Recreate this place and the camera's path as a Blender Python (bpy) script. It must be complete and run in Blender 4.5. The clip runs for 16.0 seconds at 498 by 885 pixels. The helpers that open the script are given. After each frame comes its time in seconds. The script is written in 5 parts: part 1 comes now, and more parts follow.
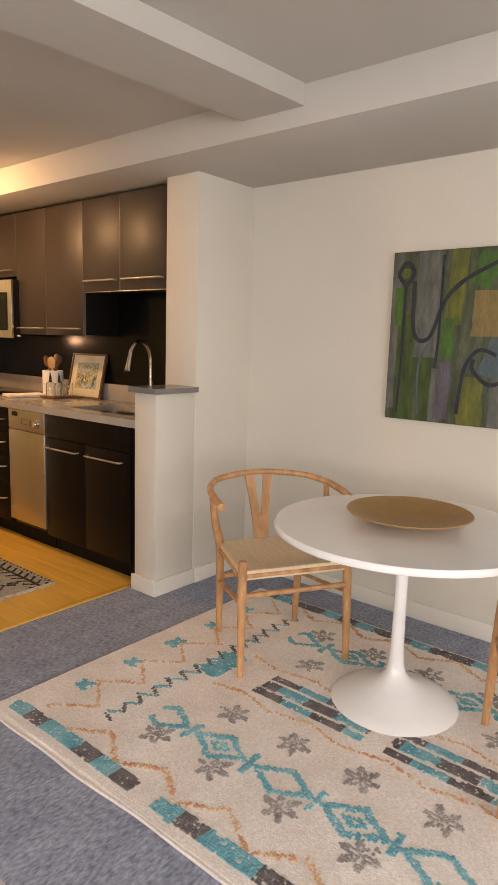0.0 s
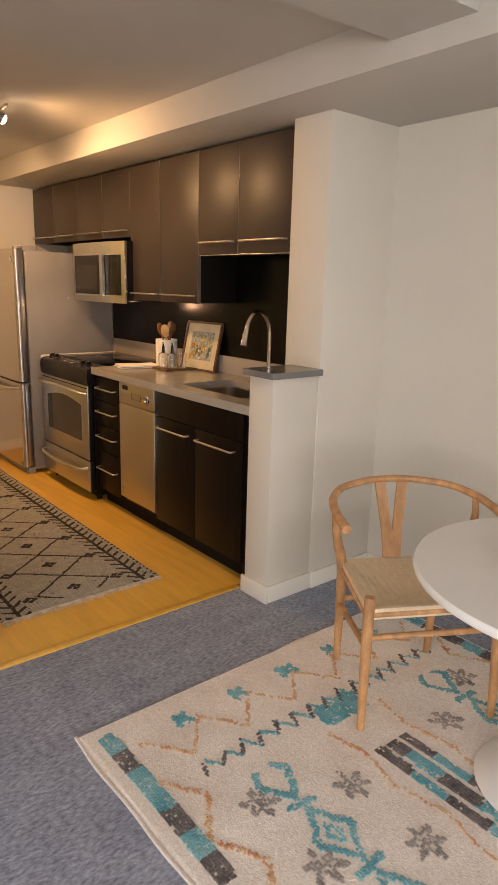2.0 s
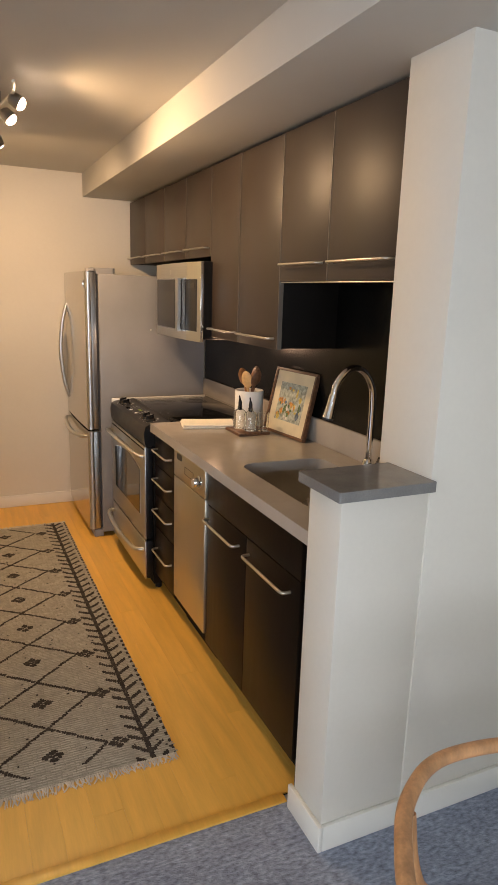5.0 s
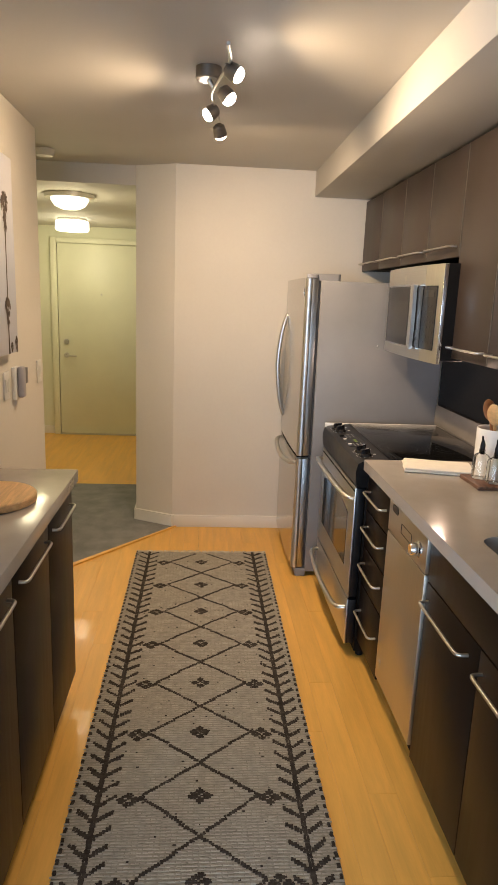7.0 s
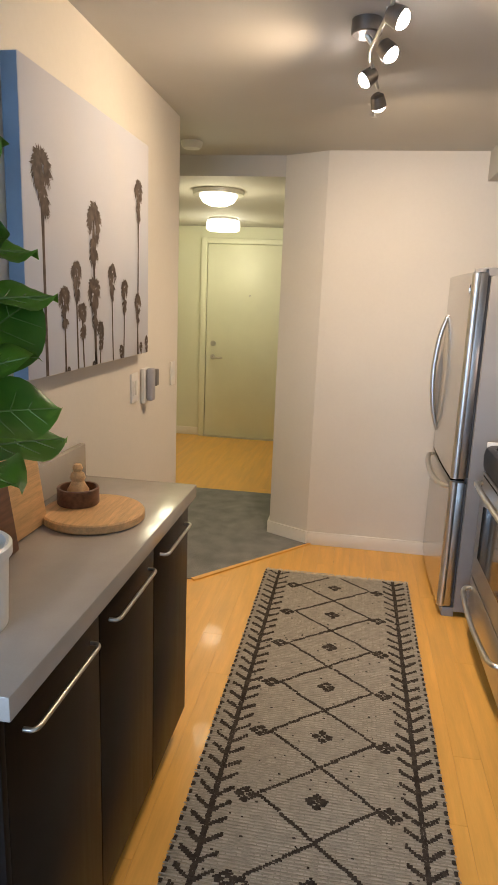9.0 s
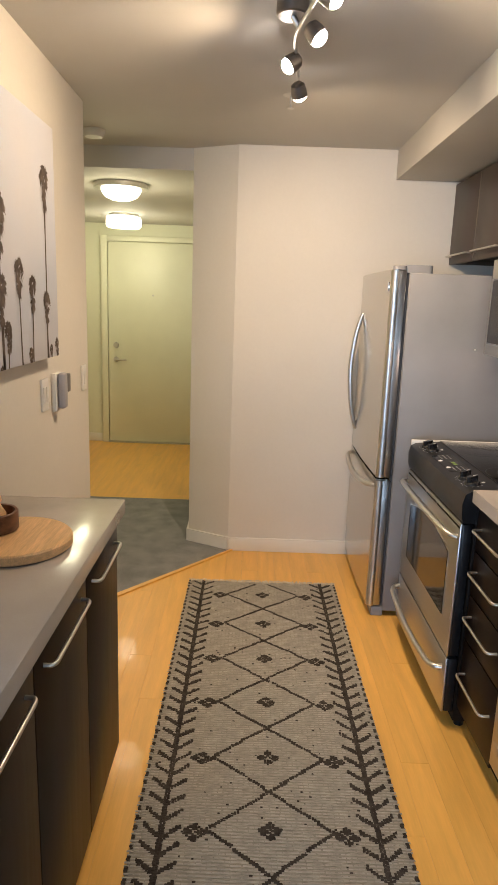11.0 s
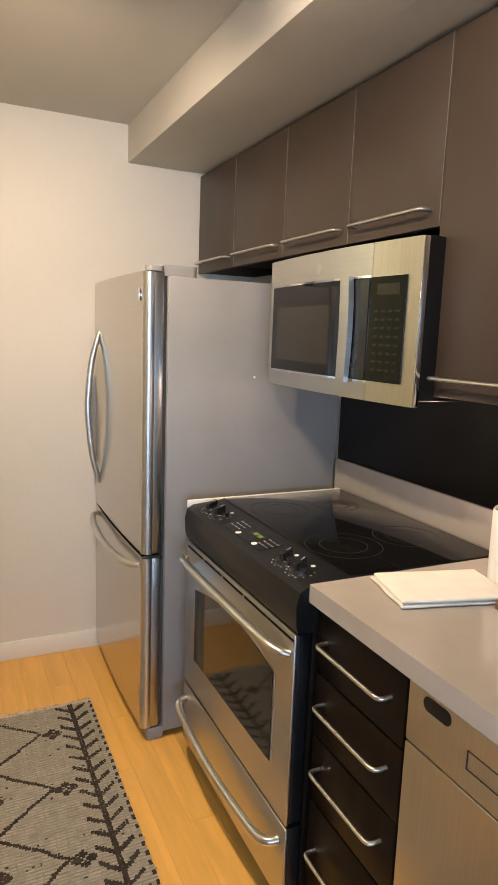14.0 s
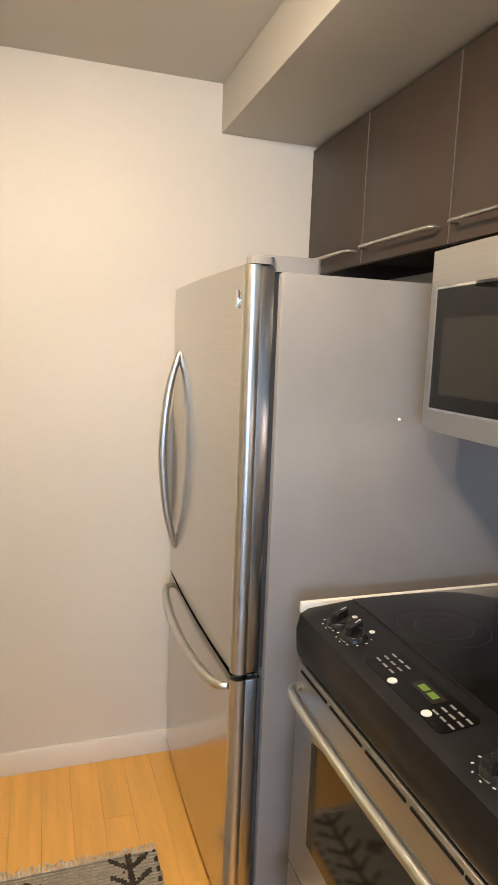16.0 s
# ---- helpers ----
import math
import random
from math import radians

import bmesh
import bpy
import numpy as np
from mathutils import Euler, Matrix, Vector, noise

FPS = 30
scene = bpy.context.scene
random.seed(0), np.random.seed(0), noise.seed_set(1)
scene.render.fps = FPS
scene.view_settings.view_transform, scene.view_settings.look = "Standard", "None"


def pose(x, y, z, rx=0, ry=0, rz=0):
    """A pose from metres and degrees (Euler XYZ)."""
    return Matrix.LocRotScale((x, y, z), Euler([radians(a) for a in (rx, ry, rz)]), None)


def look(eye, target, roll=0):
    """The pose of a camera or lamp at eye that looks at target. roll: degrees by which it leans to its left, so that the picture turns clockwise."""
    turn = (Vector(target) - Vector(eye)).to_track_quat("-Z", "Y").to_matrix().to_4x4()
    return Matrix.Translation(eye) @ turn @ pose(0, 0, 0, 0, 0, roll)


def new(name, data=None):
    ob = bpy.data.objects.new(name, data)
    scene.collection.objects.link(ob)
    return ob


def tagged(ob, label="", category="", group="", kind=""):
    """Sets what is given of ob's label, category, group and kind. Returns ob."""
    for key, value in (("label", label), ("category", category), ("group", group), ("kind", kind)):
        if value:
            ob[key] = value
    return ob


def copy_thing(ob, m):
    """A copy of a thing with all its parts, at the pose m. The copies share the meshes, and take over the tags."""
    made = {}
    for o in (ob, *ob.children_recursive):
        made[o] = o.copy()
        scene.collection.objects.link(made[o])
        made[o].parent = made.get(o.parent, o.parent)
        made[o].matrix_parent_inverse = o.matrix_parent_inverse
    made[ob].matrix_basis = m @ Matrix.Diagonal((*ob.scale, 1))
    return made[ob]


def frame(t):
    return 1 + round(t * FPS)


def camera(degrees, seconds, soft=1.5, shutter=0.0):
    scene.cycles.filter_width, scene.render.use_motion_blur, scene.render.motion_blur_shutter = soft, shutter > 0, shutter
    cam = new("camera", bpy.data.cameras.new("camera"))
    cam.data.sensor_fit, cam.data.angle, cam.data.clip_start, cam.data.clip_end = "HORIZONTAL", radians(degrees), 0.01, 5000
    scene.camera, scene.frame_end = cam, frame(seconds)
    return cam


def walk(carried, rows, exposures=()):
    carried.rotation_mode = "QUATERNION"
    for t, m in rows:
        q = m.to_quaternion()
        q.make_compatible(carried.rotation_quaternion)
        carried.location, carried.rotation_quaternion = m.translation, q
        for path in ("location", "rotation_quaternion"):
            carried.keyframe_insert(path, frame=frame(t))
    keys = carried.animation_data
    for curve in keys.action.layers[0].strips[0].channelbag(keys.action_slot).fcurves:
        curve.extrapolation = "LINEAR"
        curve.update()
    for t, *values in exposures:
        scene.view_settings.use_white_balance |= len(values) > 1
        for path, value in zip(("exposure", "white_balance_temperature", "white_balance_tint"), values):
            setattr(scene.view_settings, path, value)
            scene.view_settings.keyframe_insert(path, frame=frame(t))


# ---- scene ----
cam = camera(42.3, 16.0)
PATH = [
    (0, (0.147, 0.538, 1.339), (-1.112, 2.061, 1.029), 1.7),
    (0.5, (0.142, 0.558, 1.357), (-1.237, 1.955, 0.974), 1.8),
    (1, (0.086, 0.608, 1.376), (-1.354, 1.925, 0.94), 1.6),
    (1.5, (-0.061, 0.731, 1.423), (-1.532, 2.005, 0.961), 1.7),
    (2, (-0.194, 0.866, 1.456), (-1.689, 2.108, 0.982), 1.6),
    (2.5, (-0.321, 1.014, 1.464), (-1.841, 2.225, 0.993), 1.6),
    (3, (-0.417, 1.212, 1.513), (-1.973, 2.379, 1.045), 1.6),
    (5.5, (-1.087, 1.935, 1.564), (-2.915, 2.616, 1.124), 1.9),
    (6, (-1.213, 2.0, 1.546), (-3.095, 2.52, 1.112), 2.0),
    (6.5, (-1.364, 2.05, 1.56), (-3.288, 2.378, 1.12), 2.0),
    (7, (-1.5, 2.043, 1.551), (-3.446, 2.194, 1.114), 2.2),
    (7.5, (-1.613, 2.046, 1.535), (-3.564, 2.007, 1.097), 2.3),
    (8, (-1.717, 2.083, 1.52), (-3.654, 1.847, 1.081), 2.3),
    (10.3, (-1.917, 2.022, 1.531), (-3.841, 1.705, 1.088), 2.2),
    (10.6, (-1.938, 1.986, 1.516), (-3.881, 1.801, 1.078), 2.3),
    (11, (-1.971, 1.958, 1.509), (-3.924, 1.964, 1.08), 2.0),
    (11.5, (-2.1, 1.928, 1.49), (-4.041, 2.187, 1.084), 2.2),
    (12, (-2.21, 1.927, 1.506), (-4.117, 2.396, 1.126), 2.2),
    (12.5, (-2.291, 1.927, 1.509), (-4.157, 2.553, 1.151), 2.1),
    (13, (-2.451, 1.939, 1.485), (-4.279, 2.676, 1.143), 2.1),
    (13.5, (-2.673, 1.957, 1.49), (-4.473, 2.763, 1.155), 2.1),
    (14, (-2.85, 1.987, 1.473), (-4.634, 2.831, 1.145), 2.1),
    (14.5, (-3.06, 2.061, 1.467), (-4.837, 2.919, 1.139), 2.0),
    (15, (-3.22, 2.088, 1.485), (-5.001, 2.939, 1.161), 2.2),
    (15.5, (-3.357, 2.113, 1.471), (-5.172, 2.894, 1.164), 2.2),
    (16, (-3.55, 2.141, 1.484), (-5.429, 2.764, 1.196), 2.2),
]
EXPOSURES = [(0.0, 0.2, 10200, 33), (3.0, 0.10, 9700, 30), (5.5, 0.36, 7200, 21), (7.0, 0.48, 6300, 17), (8.0, 0.55, 5900, 17), (13.0, 0.66, 5850, 15), (14.5, 0.74, 5750, 14), (16.0, 0.84, 5700, 13)]
walk(cam, [(t, look(eye, target, roll)) for t, eye, target, roll in PATH], EXPOSURES)

# ---- world, light, exposure ----
world = bpy.data.worlds.new("sky")
scene.world = world
world.use_nodes = True
wn = world.node_tree.nodes
sky = wn.new("ShaderNodeTexSky")
sky.sky_type, sky.sun_disc, sky.sun_elevation, sky.sun_rotation = "NISHITA", False, radians(40), radians(60)
world.node_tree.links.new(sky.outputs[0], wn["Background"].inputs[0])
wn["Background"].inputs[1].default_value = 0.1


def lamp(name, kind, place, target, watts, colour, size=0.05, size_y=0.0, cone=0.0):
    data = bpy.data.lights.new(name, kind)
    data.energy, data.color = watts, colour
    if kind == "AREA":
        data.shape, data.size, data.size_y = "RECTANGLE", size, size_y
    else:
        data.shadow_soft_size = size
    if kind == "SPOT":
        data.spot_size, data.spot_blend = radians(cone), 1.0
    ob = new(name, data)
    ob.matrix_world = look(place, target)
    return ob


WARM = (1.0, 0.73, 0.42)
DAY = (0.61, 0.82, 1.0)
# daylight in the openings of the two living-room windows
lamp("window_daylight", "AREA", (2.80, 0.2, 1.35), (0.6, 0.2, 0.2), 105, DAY, 3.2, 1.5)
lamp("window_daylight_south", "AREA", (0.6, -2.50, 1.35), (0.6, -0.4, 0.2), 85, DAY, 2.6, 1.5)

# ---- materials ----


def material(name, colour, rough=0.5, metal=0.0, vary=0.08, scale=8.0, bump=0.0, bump_scale=200.0, stretch=(1, 1, 1),
             coat=0.0, other=None, random=0.0, spec=0.5, grain=0.0, grain_scale=60.0):
    m = bpy.data.materials.new(name)
    m.use_nodes = True
    nt = m.node_tree
    n, l = nt.nodes, nt.links
    b = n["Principled BSDF"]
    b.inputs["Roughness"].default_value, b.inputs["Metallic"].default_value = rough, metal
    b.inputs["Coat Weight"].default_value = coat
    b.inputs["Specular IOR Level"].default_value = spec
    tc = n.new("ShaderNodeTexCoord")
    mp = n.new("ShaderNodeMapping")
    mp.inputs["Scale"].default_value = stretch
    l.new(tc.outputs["Object"], mp.inputs[0])
    vec = mp.outputs[0]
    info = n.new("ShaderNodeObjectInfo")
    if random:
        add = n.new("ShaderNodeVectorMath")
        add.operation = "ADD"
        mul = n.new("ShaderNodeMath")
        mul.operation, mul.inputs[1].default_value = "MULTIPLY", 37.0
        l.new(info.outputs["Random"], mul.inputs[0])
        l.new(vec, add.inputs[0])
        l.new(mul.outputs[0], add.inputs[1])
        vec = add.outputs[0]
    big = n.new("ShaderNodeTexNoise")
    big.inputs["Scale"].default_value, big.inputs["Detail"].default_value = scale, 5
    l.new(vec, big.inputs["Vector"])
    ramp = n.new("ShaderNodeValToRGB")
    dark = other or tuple(c * (1 - 2.2 * vary) for c in colour)
    lite = colour if other else tuple(min(1, c * (1 + 1.2 * vary)) for c in colour)
    ramp.color_ramp.elements[0].position, ramp.color_ramp.elements[1].position = 0.3, 0.7
    ramp.color_ramp.elements[0].color, ramp.color_ramp.elements[1].color = (*dark, 1), (*lite, 1)
    l.new(big.outputs[0], ramp.inputs[0])
    col = ramp.outputs[0]
    if grain:
        fine = n.new("ShaderNodeTexNoise")
        fine.inputs["Scale"].default_value, fine.inputs["Detail"].default_value = grain_scale, 4
        l.new(vec, fine.inputs["Vector"])
        mr = n.new("ShaderNodeMapRange")
        mr.inputs[1].default_value, mr.inputs[2].default_value = 0.3, 0.7
        mr.inputs[3].default_value, mr.inputs[4].default_value = 1 - grain, 1 + grain
        l.new(fine.outputs[0], mr.inputs[0])
        mx = n.new("ShaderNodeVectorMath")
        mx.operation = "SCALE"
        l.new(col, mx.inputs[0])
        l.new(mr.outputs[0], mx.inputs["Scale"])
        col = mx.outputs[0]
    if random:
        mr2 = n.new("ShaderNodeMapRange")
        mr2.inputs[3].default_value, mr2.inputs[4].default_value = 1 - random, 1 + random
        l.new(info.outputs["Random"], mr2.inputs[0])
        sc = n.new("ShaderNodeVectorMath")
        sc.operation = "SCALE"
        l.new(col, sc.inputs[0])
        l.new(mr2.outputs[0], sc.inputs["Scale"])
        col = sc.outputs[0]
    l.new(col, b.inputs["Base Color"])
    rr = n.new("ShaderNodeMapRange")
    rr.inputs[3].default_value, rr.inputs[4].default_value = max(0.02, rough - 0.05), min(1, rough + 0.07)
    l.new(big.outputs[0], rr.inputs[0])
    l.new(rr.outputs[0], b.inputs["Roughness"])
    if bump:
        fn = n.new("ShaderNodeTexNoise")
        fn.inputs["Scale"].default_value, fn.inputs["Detail"].default_value = bump_scale, 3
        l.new(vec, fn.inputs["Vector"])
        bp = n.new("ShaderNodeBump")
        bp.inputs["Strength"].default_value, bp.inputs["Distance"].default_value = bump, 0.004
        l.new(fn.outputs[0], bp.inputs["Height"])
        l.new(bp.outputs[0], b.inputs["Normal"])
    return m


def glowing(name, colour, strength, base=0.9):
    m = bpy.data.materials.new(name)
    m.use_nodes = True
    b = m.node_tree.nodes["Principled BSDF"]
    b.inputs["Base Color"].default_value = (base, base, base * 0.9, 1)
    b.inputs["Emission Color"].default_value = (*colour, 1)
    b.inputs["Emission Strength"].default_value = strength
    return m


def glass_material(name, colour=(0.97, 0.98, 0.97), rough=0.02):
    m = bpy.data.materials.new(name)
    m.use_nodes = True
    b = m.node_tree.nodes["Principled BSDF"]
    b.inputs["Base Color"].default_value = (*colour, 1)
    b.inputs["Roughness"].default_value, b.inputs["Transmission Weight"].default_value, b.inputs["IOR"].default_value = rough, 1, 1.45
    return m


PAINT = material("wall_paint", (0.70, 0.66, 0.585), 0.6, vary=0.015, scale=2, bump=0.05, bump_scale=160, grain=0.01)
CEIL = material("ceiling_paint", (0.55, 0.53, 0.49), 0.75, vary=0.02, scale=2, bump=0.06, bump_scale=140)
TRIM = material("trim_paint", (0.80, 0.77, 0.70), 0.4, vary=0.02, scale=4)
DOORP = material("door_paint", (0.78, 0.78, 0.62), 0.4, vary=0.02, scale=3)
HALLP = material("hall_paint", (0.74, 0.74, 0.58), 0.6, vary=0.02, scale=2, bump=0.05, bump_scale=160)
BAMBOO = material("bamboo_plank", (0.84, 0.47, 0.10), 0.36, vary=0.05, scale=4, stretch=(0.7, 7, 1), random=0.018, grain=0.03, grain_scale=30, coat=0.1)
CARPET = material("blue_grey_carpet", (0.325, 0.365, 0.45), 0.95, other=(0.245, 0.275, 0.35), scale=11, bump=0.9, bump_scale=160, stretch=(1.3, 0.55, 1), grain=0.38, grain_scale=80, spec=0.1)
HALLCARPET = material("grey_hall_carpet", (0.30, 0.30, 0.30), 0.95, other=(0.20, 0.20, 0.205), scale=8, bump=0.8, bump_scale=240, grain=0.25, grain_scale=300, spec=0.1)
UPPER = material("upper_laminate", (0.052, 0.038, 0.030), 0.42, spec=0.36, vary=0.03, scale=3, stretch=(3, 3, 0.7), grain=0.03, grain_scale=80, bump=0.04, bump_scale=300)
BASE = material("espresso_wood", (0.011, 0.0068, 0.0048), 0.36, spec=0.14, vary=0.2, scale=4, stretch=(14, 14, 0.8), grain=0.12, grain_scale=40, bump=0.05, bump_scale=250)
TOE = material("black_kick", (0.008, 0.0065, 0.0055), 0.6, spec=0.12)
STEEL = material("brushed_steel", (0.56, 0.55, 0.53), 0.34, 1.0, vary=0.03, scale=4, stretch=(1, 1, 60), bump=0.02, bump_scale=60)
# steel tinted warm to carry the yellow reflections on these stainless fronts
SHEENSTEEL = material("satin_steel_yellow_sheen", (0.60, 0.56, 0.48), 0.36, 1.0, vary=0.03, scale=4, stretch=(60, 1, 1))
CHROME = material("chrome", (0.78, 0.78, 0.78), 0.08, 1.0, vary=0.01)
NICKEL = material("brushed_nickel", (0.64, 0.62, 0.58), 0.33, 1.0, vary=0.03, scale=30)
FRIDGESIDE = material("fridge_side_grey", (0.25, 0.243, 0.243), 0.42, vary=0.04, scale=5, bump=0.08, bump_scale=500)
QUARTZ = material("grey_quartz", (0.41, 0.37, 0.33), 0.15, vary=0.02, scale=14, grain=0.035, grain_scale=420)
DARKQUARTZ = material("dark_grey_cap", (0.20, 0.195, 0.19), 0.2, vary=0.06, scale=18, grain=0.1, grain_scale=350)
BLACKGLASS = material("black_ceramic_glass", (0.006, 0.006, 0.006), 0.06, spec=0.32, vary=0.1, scale=6)
BLACK = material("black_plastic", (0.010, 0.010, 0.011), 0.32, spec=0.3, vary=0.1, scale=20)
SPLASH = material("black_backsplash", (0.006, 0.0055, 0.005), 0.22, spec=0.18, vary=0.2, scale=4)
OVENGLASS = material("oven_glass", (0.02, 0.018, 0.014), 0.05, vary=0.1, scale=5)
WHITEP = material("white_lacquer", (0.88, 0.88, 0.88), 0.22, vary=0.01, coat=0.3)
BEECH = material("oiled_beech", (0.60, 0.30, 0.14), 0.42, vary=0.15, scale=9, stretch=(3, 3, 1), grain=0.1, grain_scale=60)
CORD = material("paper_cord", (0.80, 0.63, 0.44), 0.8, vary=0.04, scale=12, stretch=(2, 5, 1), bump=0.5, bump_scale=180)
BRASS = material("hammered_brass", (0.50, 0.29, 0.13), 0.38, 0.3, vary=0.05, scale=22, bump=0.25, bump_scale=45)
CERAMIC = material("white_ceramic", (0.80, 0.78, 0.74), 0.3, vary=0.02, scale=10)
OAK = material("light_wood", (0.70, 0.43, 0.19), 0.5, vary=0.09, scale=7, stretch=(1, 12, 12), grain=0.12, grain_scale=40)
WALNUT = material("walnut", (0.16, 0.075, 0.04), 0.45, vary=0.25, scale=10, stretch=(1, 8, 8))
COPPERWOOD = material("warm_wood_utensil", (0.34, 0.15, 0.06), 0.38, vary=0.2, scale=20)
LINEN = material("white_linen", (0.78, 0.74, 0.66), 0.9, vary=0.03, scale=20, bump=0.4, bump_scale=500)
GLASS = glass_material("clear_glass")
SOIL = material("potting_soil", (0.03, 0.022, 0.016), 0.95, bump=0.8, bump_scale=120)
LEAF = material("fig_leaf", (0.19, 0.40, 0.035), 0.38, other=(0.055, 0.19, 0.02), scale=6, random=0.22, bump=0.12, bump_scale=60, coat=0.1)
VEIN = material("leaf_vein", (0.13, 0.22, 0.05), 0.45)
STEM = material("plant_stem", (0.10, 0.07, 0.035), 0.7)
RUGBASE = material("cream_rug_wool", (0.86, 0.80, 0.76), 0.95, other=(0.74, 0.66, 0.61), scale=5, bump=0.8, bump_scale=170, grain=0.12, grain_scale=120, spec=0.1)
TEAL = material("teal_wool", (0.06, 0.34, 0.42), 0.95, other=(0.24, 0.52, 0.57), scale=14, bump=0.8, bump_scale=250, grain=0.2, grain_scale=150, spec=0.1)
CHARCOAL = material("charcoal_wool", (0.11, 0.10, 0.105), 0.95, other=(0.24, 0.21, 0.21), scale=18, bump=0.8, bump_scale=250, grain=0.2, grain_scale=150, spec=0.1)
ROSE = material("rust_wool", (0.62, 0.26, 0.15), 0.95, other=(0.74, 0.56, 0.36), scale=22, bump=0.8, bump_scale=250, spec=0.1)
RUNBASE = material("greige_flatweave", (0.42, 0.38, 0.32), 0.95, other=(0.29, 0.26, 0.21), scale=10, stretch=(26, 1.5, 1), bump=0.9, bump_scale=60, grain=0.3, grain_scale=30, spec=0.1)
RUNDARK = material("dark_brown_yarn", (0.068, 0.056, 0.048), 0.95, vary=0.2, scale=40, bump=0.6, bump_scale=200, spec=0.1)
GREYWOOL = material("grey_wool", (0.24, 0.22, 0.22), 0.95, other=(0.46, 0.42, 0.40), scale=26, bump=0.8, bump_scale=250, grain=0.2, grain_scale=150, spec=0.1)
DOORSTEEL = material("fridge_door_steel", (0.56, 0.54, 0.50), 0.17, 1.0, vary=0.03, scale=4, stretch=(1, 1, 60))
EDGESTEEL = material("dark_edge_steel", (0.42, 0.42, 0.42), 0.3, 1.0, vary=0.05, scale=6, stretch=(30, 30, 1))
RIB = material("pale_rib_yarn", (0.47, 0.43, 0.36), 0.95, vary=0.12, scale=30, spec=0.1)
FRINGE = material("natural_fringe", (0.66, 0.58, 0.48), 0.95, vary=0.15, scale=30)
FADED = material("faded_rug", (0.62, 0.53, 0.52), 0.95, other=(0.42, 0.41, 0.45), scale=7, bump=0.8, bump_scale=180, grain=0.2, grain_scale=90, spec=0.1)
BULB = glowing("lit_bulb", (1.0, 0.86, 0.66), 40.0)
SHADEGLOW = glowing("lit_opal_glass", (1.0, 0.93, 0.66), 2.5)
LED = glowing("green_display", (0.35, 0.5, 0.02), 0.25, 0.02)
UNDERLIGHT = glowing("lit_underlight", (1.0, 0.85, 0.65), 12.0)
WHITEMARK = material("white_print", (0.75, 0.75, 0.75), 0.5)
GREYMARK = material("grey_print", (0.022, 0.022, 0.022), 0.5)
GREYPRINT = material("pale_grey_print", (0.20, 0.20, 0.20), 0.5)
PLASTICW = material("white_plastic", (0.72, 0.70, 0.66), 0.4)

# ---- building helpers ----
BASES = {}


def thing(name, base=(0, 0, 0), label="", category="", group="", kind=""):
    ob = new(name)
    ob.location = base
    ob.empty_display_size = 0.05
    BASES[ob.name] = Vector(base)
    return tagged(ob, label, category, group, kind)


def finish(name, bm, mat):
    bmesh.ops.recalc_face_normals(bm, faces=bm.faces)
    me = bpy.data.meshes.new(name)
    bm.to_mesh(me)
    bm.free()
    me.shade_smooth()
    me.set_sharp_from_angle(angle=radians(38))
    me.materials.append(mat)
    return me


def part(name, bm, mat, parent=None, label=""):
    """A bmesh in world metres as one mesh object under a thing or a part."""
    off = Vector((0, 0, 0))
    if parent is not None:
        top = parent
        while top.parent:
            top = top.parent
        off = BASES.get(top.name, off)
    bmesh.ops.translate(bm, vec=-off, verts=bm.verts)
    ob = new(name, finish(name, bm, mat))
    if parent is not None:
        ob.parent = parent
    return tagged(ob, label)


def solid(name, bm, mat, label="", category="", kind="", group=""):
    return tagged(part(name, bm, mat), label, category, group, kind)


def B(x0, x1, y0, y1, z0, z1, bev=0.003, seg=2):
    bm = bmesh.new()
    bmesh.ops.create_cube(bm, size=1)
    for v in bm.verts:
        v.co = Vector(((x0 + x1) / 2 + v.co.x * (x1 - x0), (y0 + y1) / 2 + v.co.y * (y1 - y0), (z0 + z1) / 2 + v.co.z * (z1 - z0)))
    if bev:
        bmesh.ops.bevel(bm, geom=list(bm.edges), offset=bev, segments=seg, profile=0.5, affect="EDGES")
    return bm


def joined(*bms):
    out = bmesh.new()
    for b in bms:
        me = bpy.data.meshes.new("tmp")
        b.to_mesh(me)
        b.free()
        out.from_mesh(me)
        bpy.data.meshes.remove(me)
    return out


def moved(bm, m):
    bmesh.ops.transform(bm, matrix=m, verts=bm.verts)
    return bm


def lathe(profile, centre, seg=48):
    bm = bmesh.new()
    rings = []
    for r, z in profile:
        if r < 1e-5:
            rings.append([bm.verts.new((centre[0], centre[1], centre[2] + z))])
        else:
            rings.append([bm.verts.new((centre[0] + r * math.cos(2 * math.pi * i / seg), centre[1] + r * math.sin(2 * math.pi * i / seg), centre[2] + z)) for i in range(seg)])
    for a, b in zip(rings, rings[1:]):
        for i in range(seg):
            j = (i + 1) % seg
            if len(a) == 1 and len(b) > 1:
                bm.faces.new((a[0], b[j], b[i]))
            elif len(b) == 1 and len(a) > 1:
                bm.faces.new((a[i], a[j], b[0]))
            elif len(a) > 1:
                bm.faces.new((a[i], a[j], b[j], b[i]))
    return bm


def smooth_path(points, steps=6):
    p = [Vector(q) for q in points]
    out = []
    for i in range(len(p) - 1):
        a, b, c, d = p[max(i - 1, 0)], p[i], p[i + 1], p[min(i + 2, len(p) - 1)]
        for k in range(steps):
            t = k / steps
            out.append(0.5 * ((2 * b) + (c - a) * t + (2 * a - 5 * b + 4 * c - d) * t * t + (3 * b - a - 3 * c + d) * t ** 3))
    return out + [p[-1]]


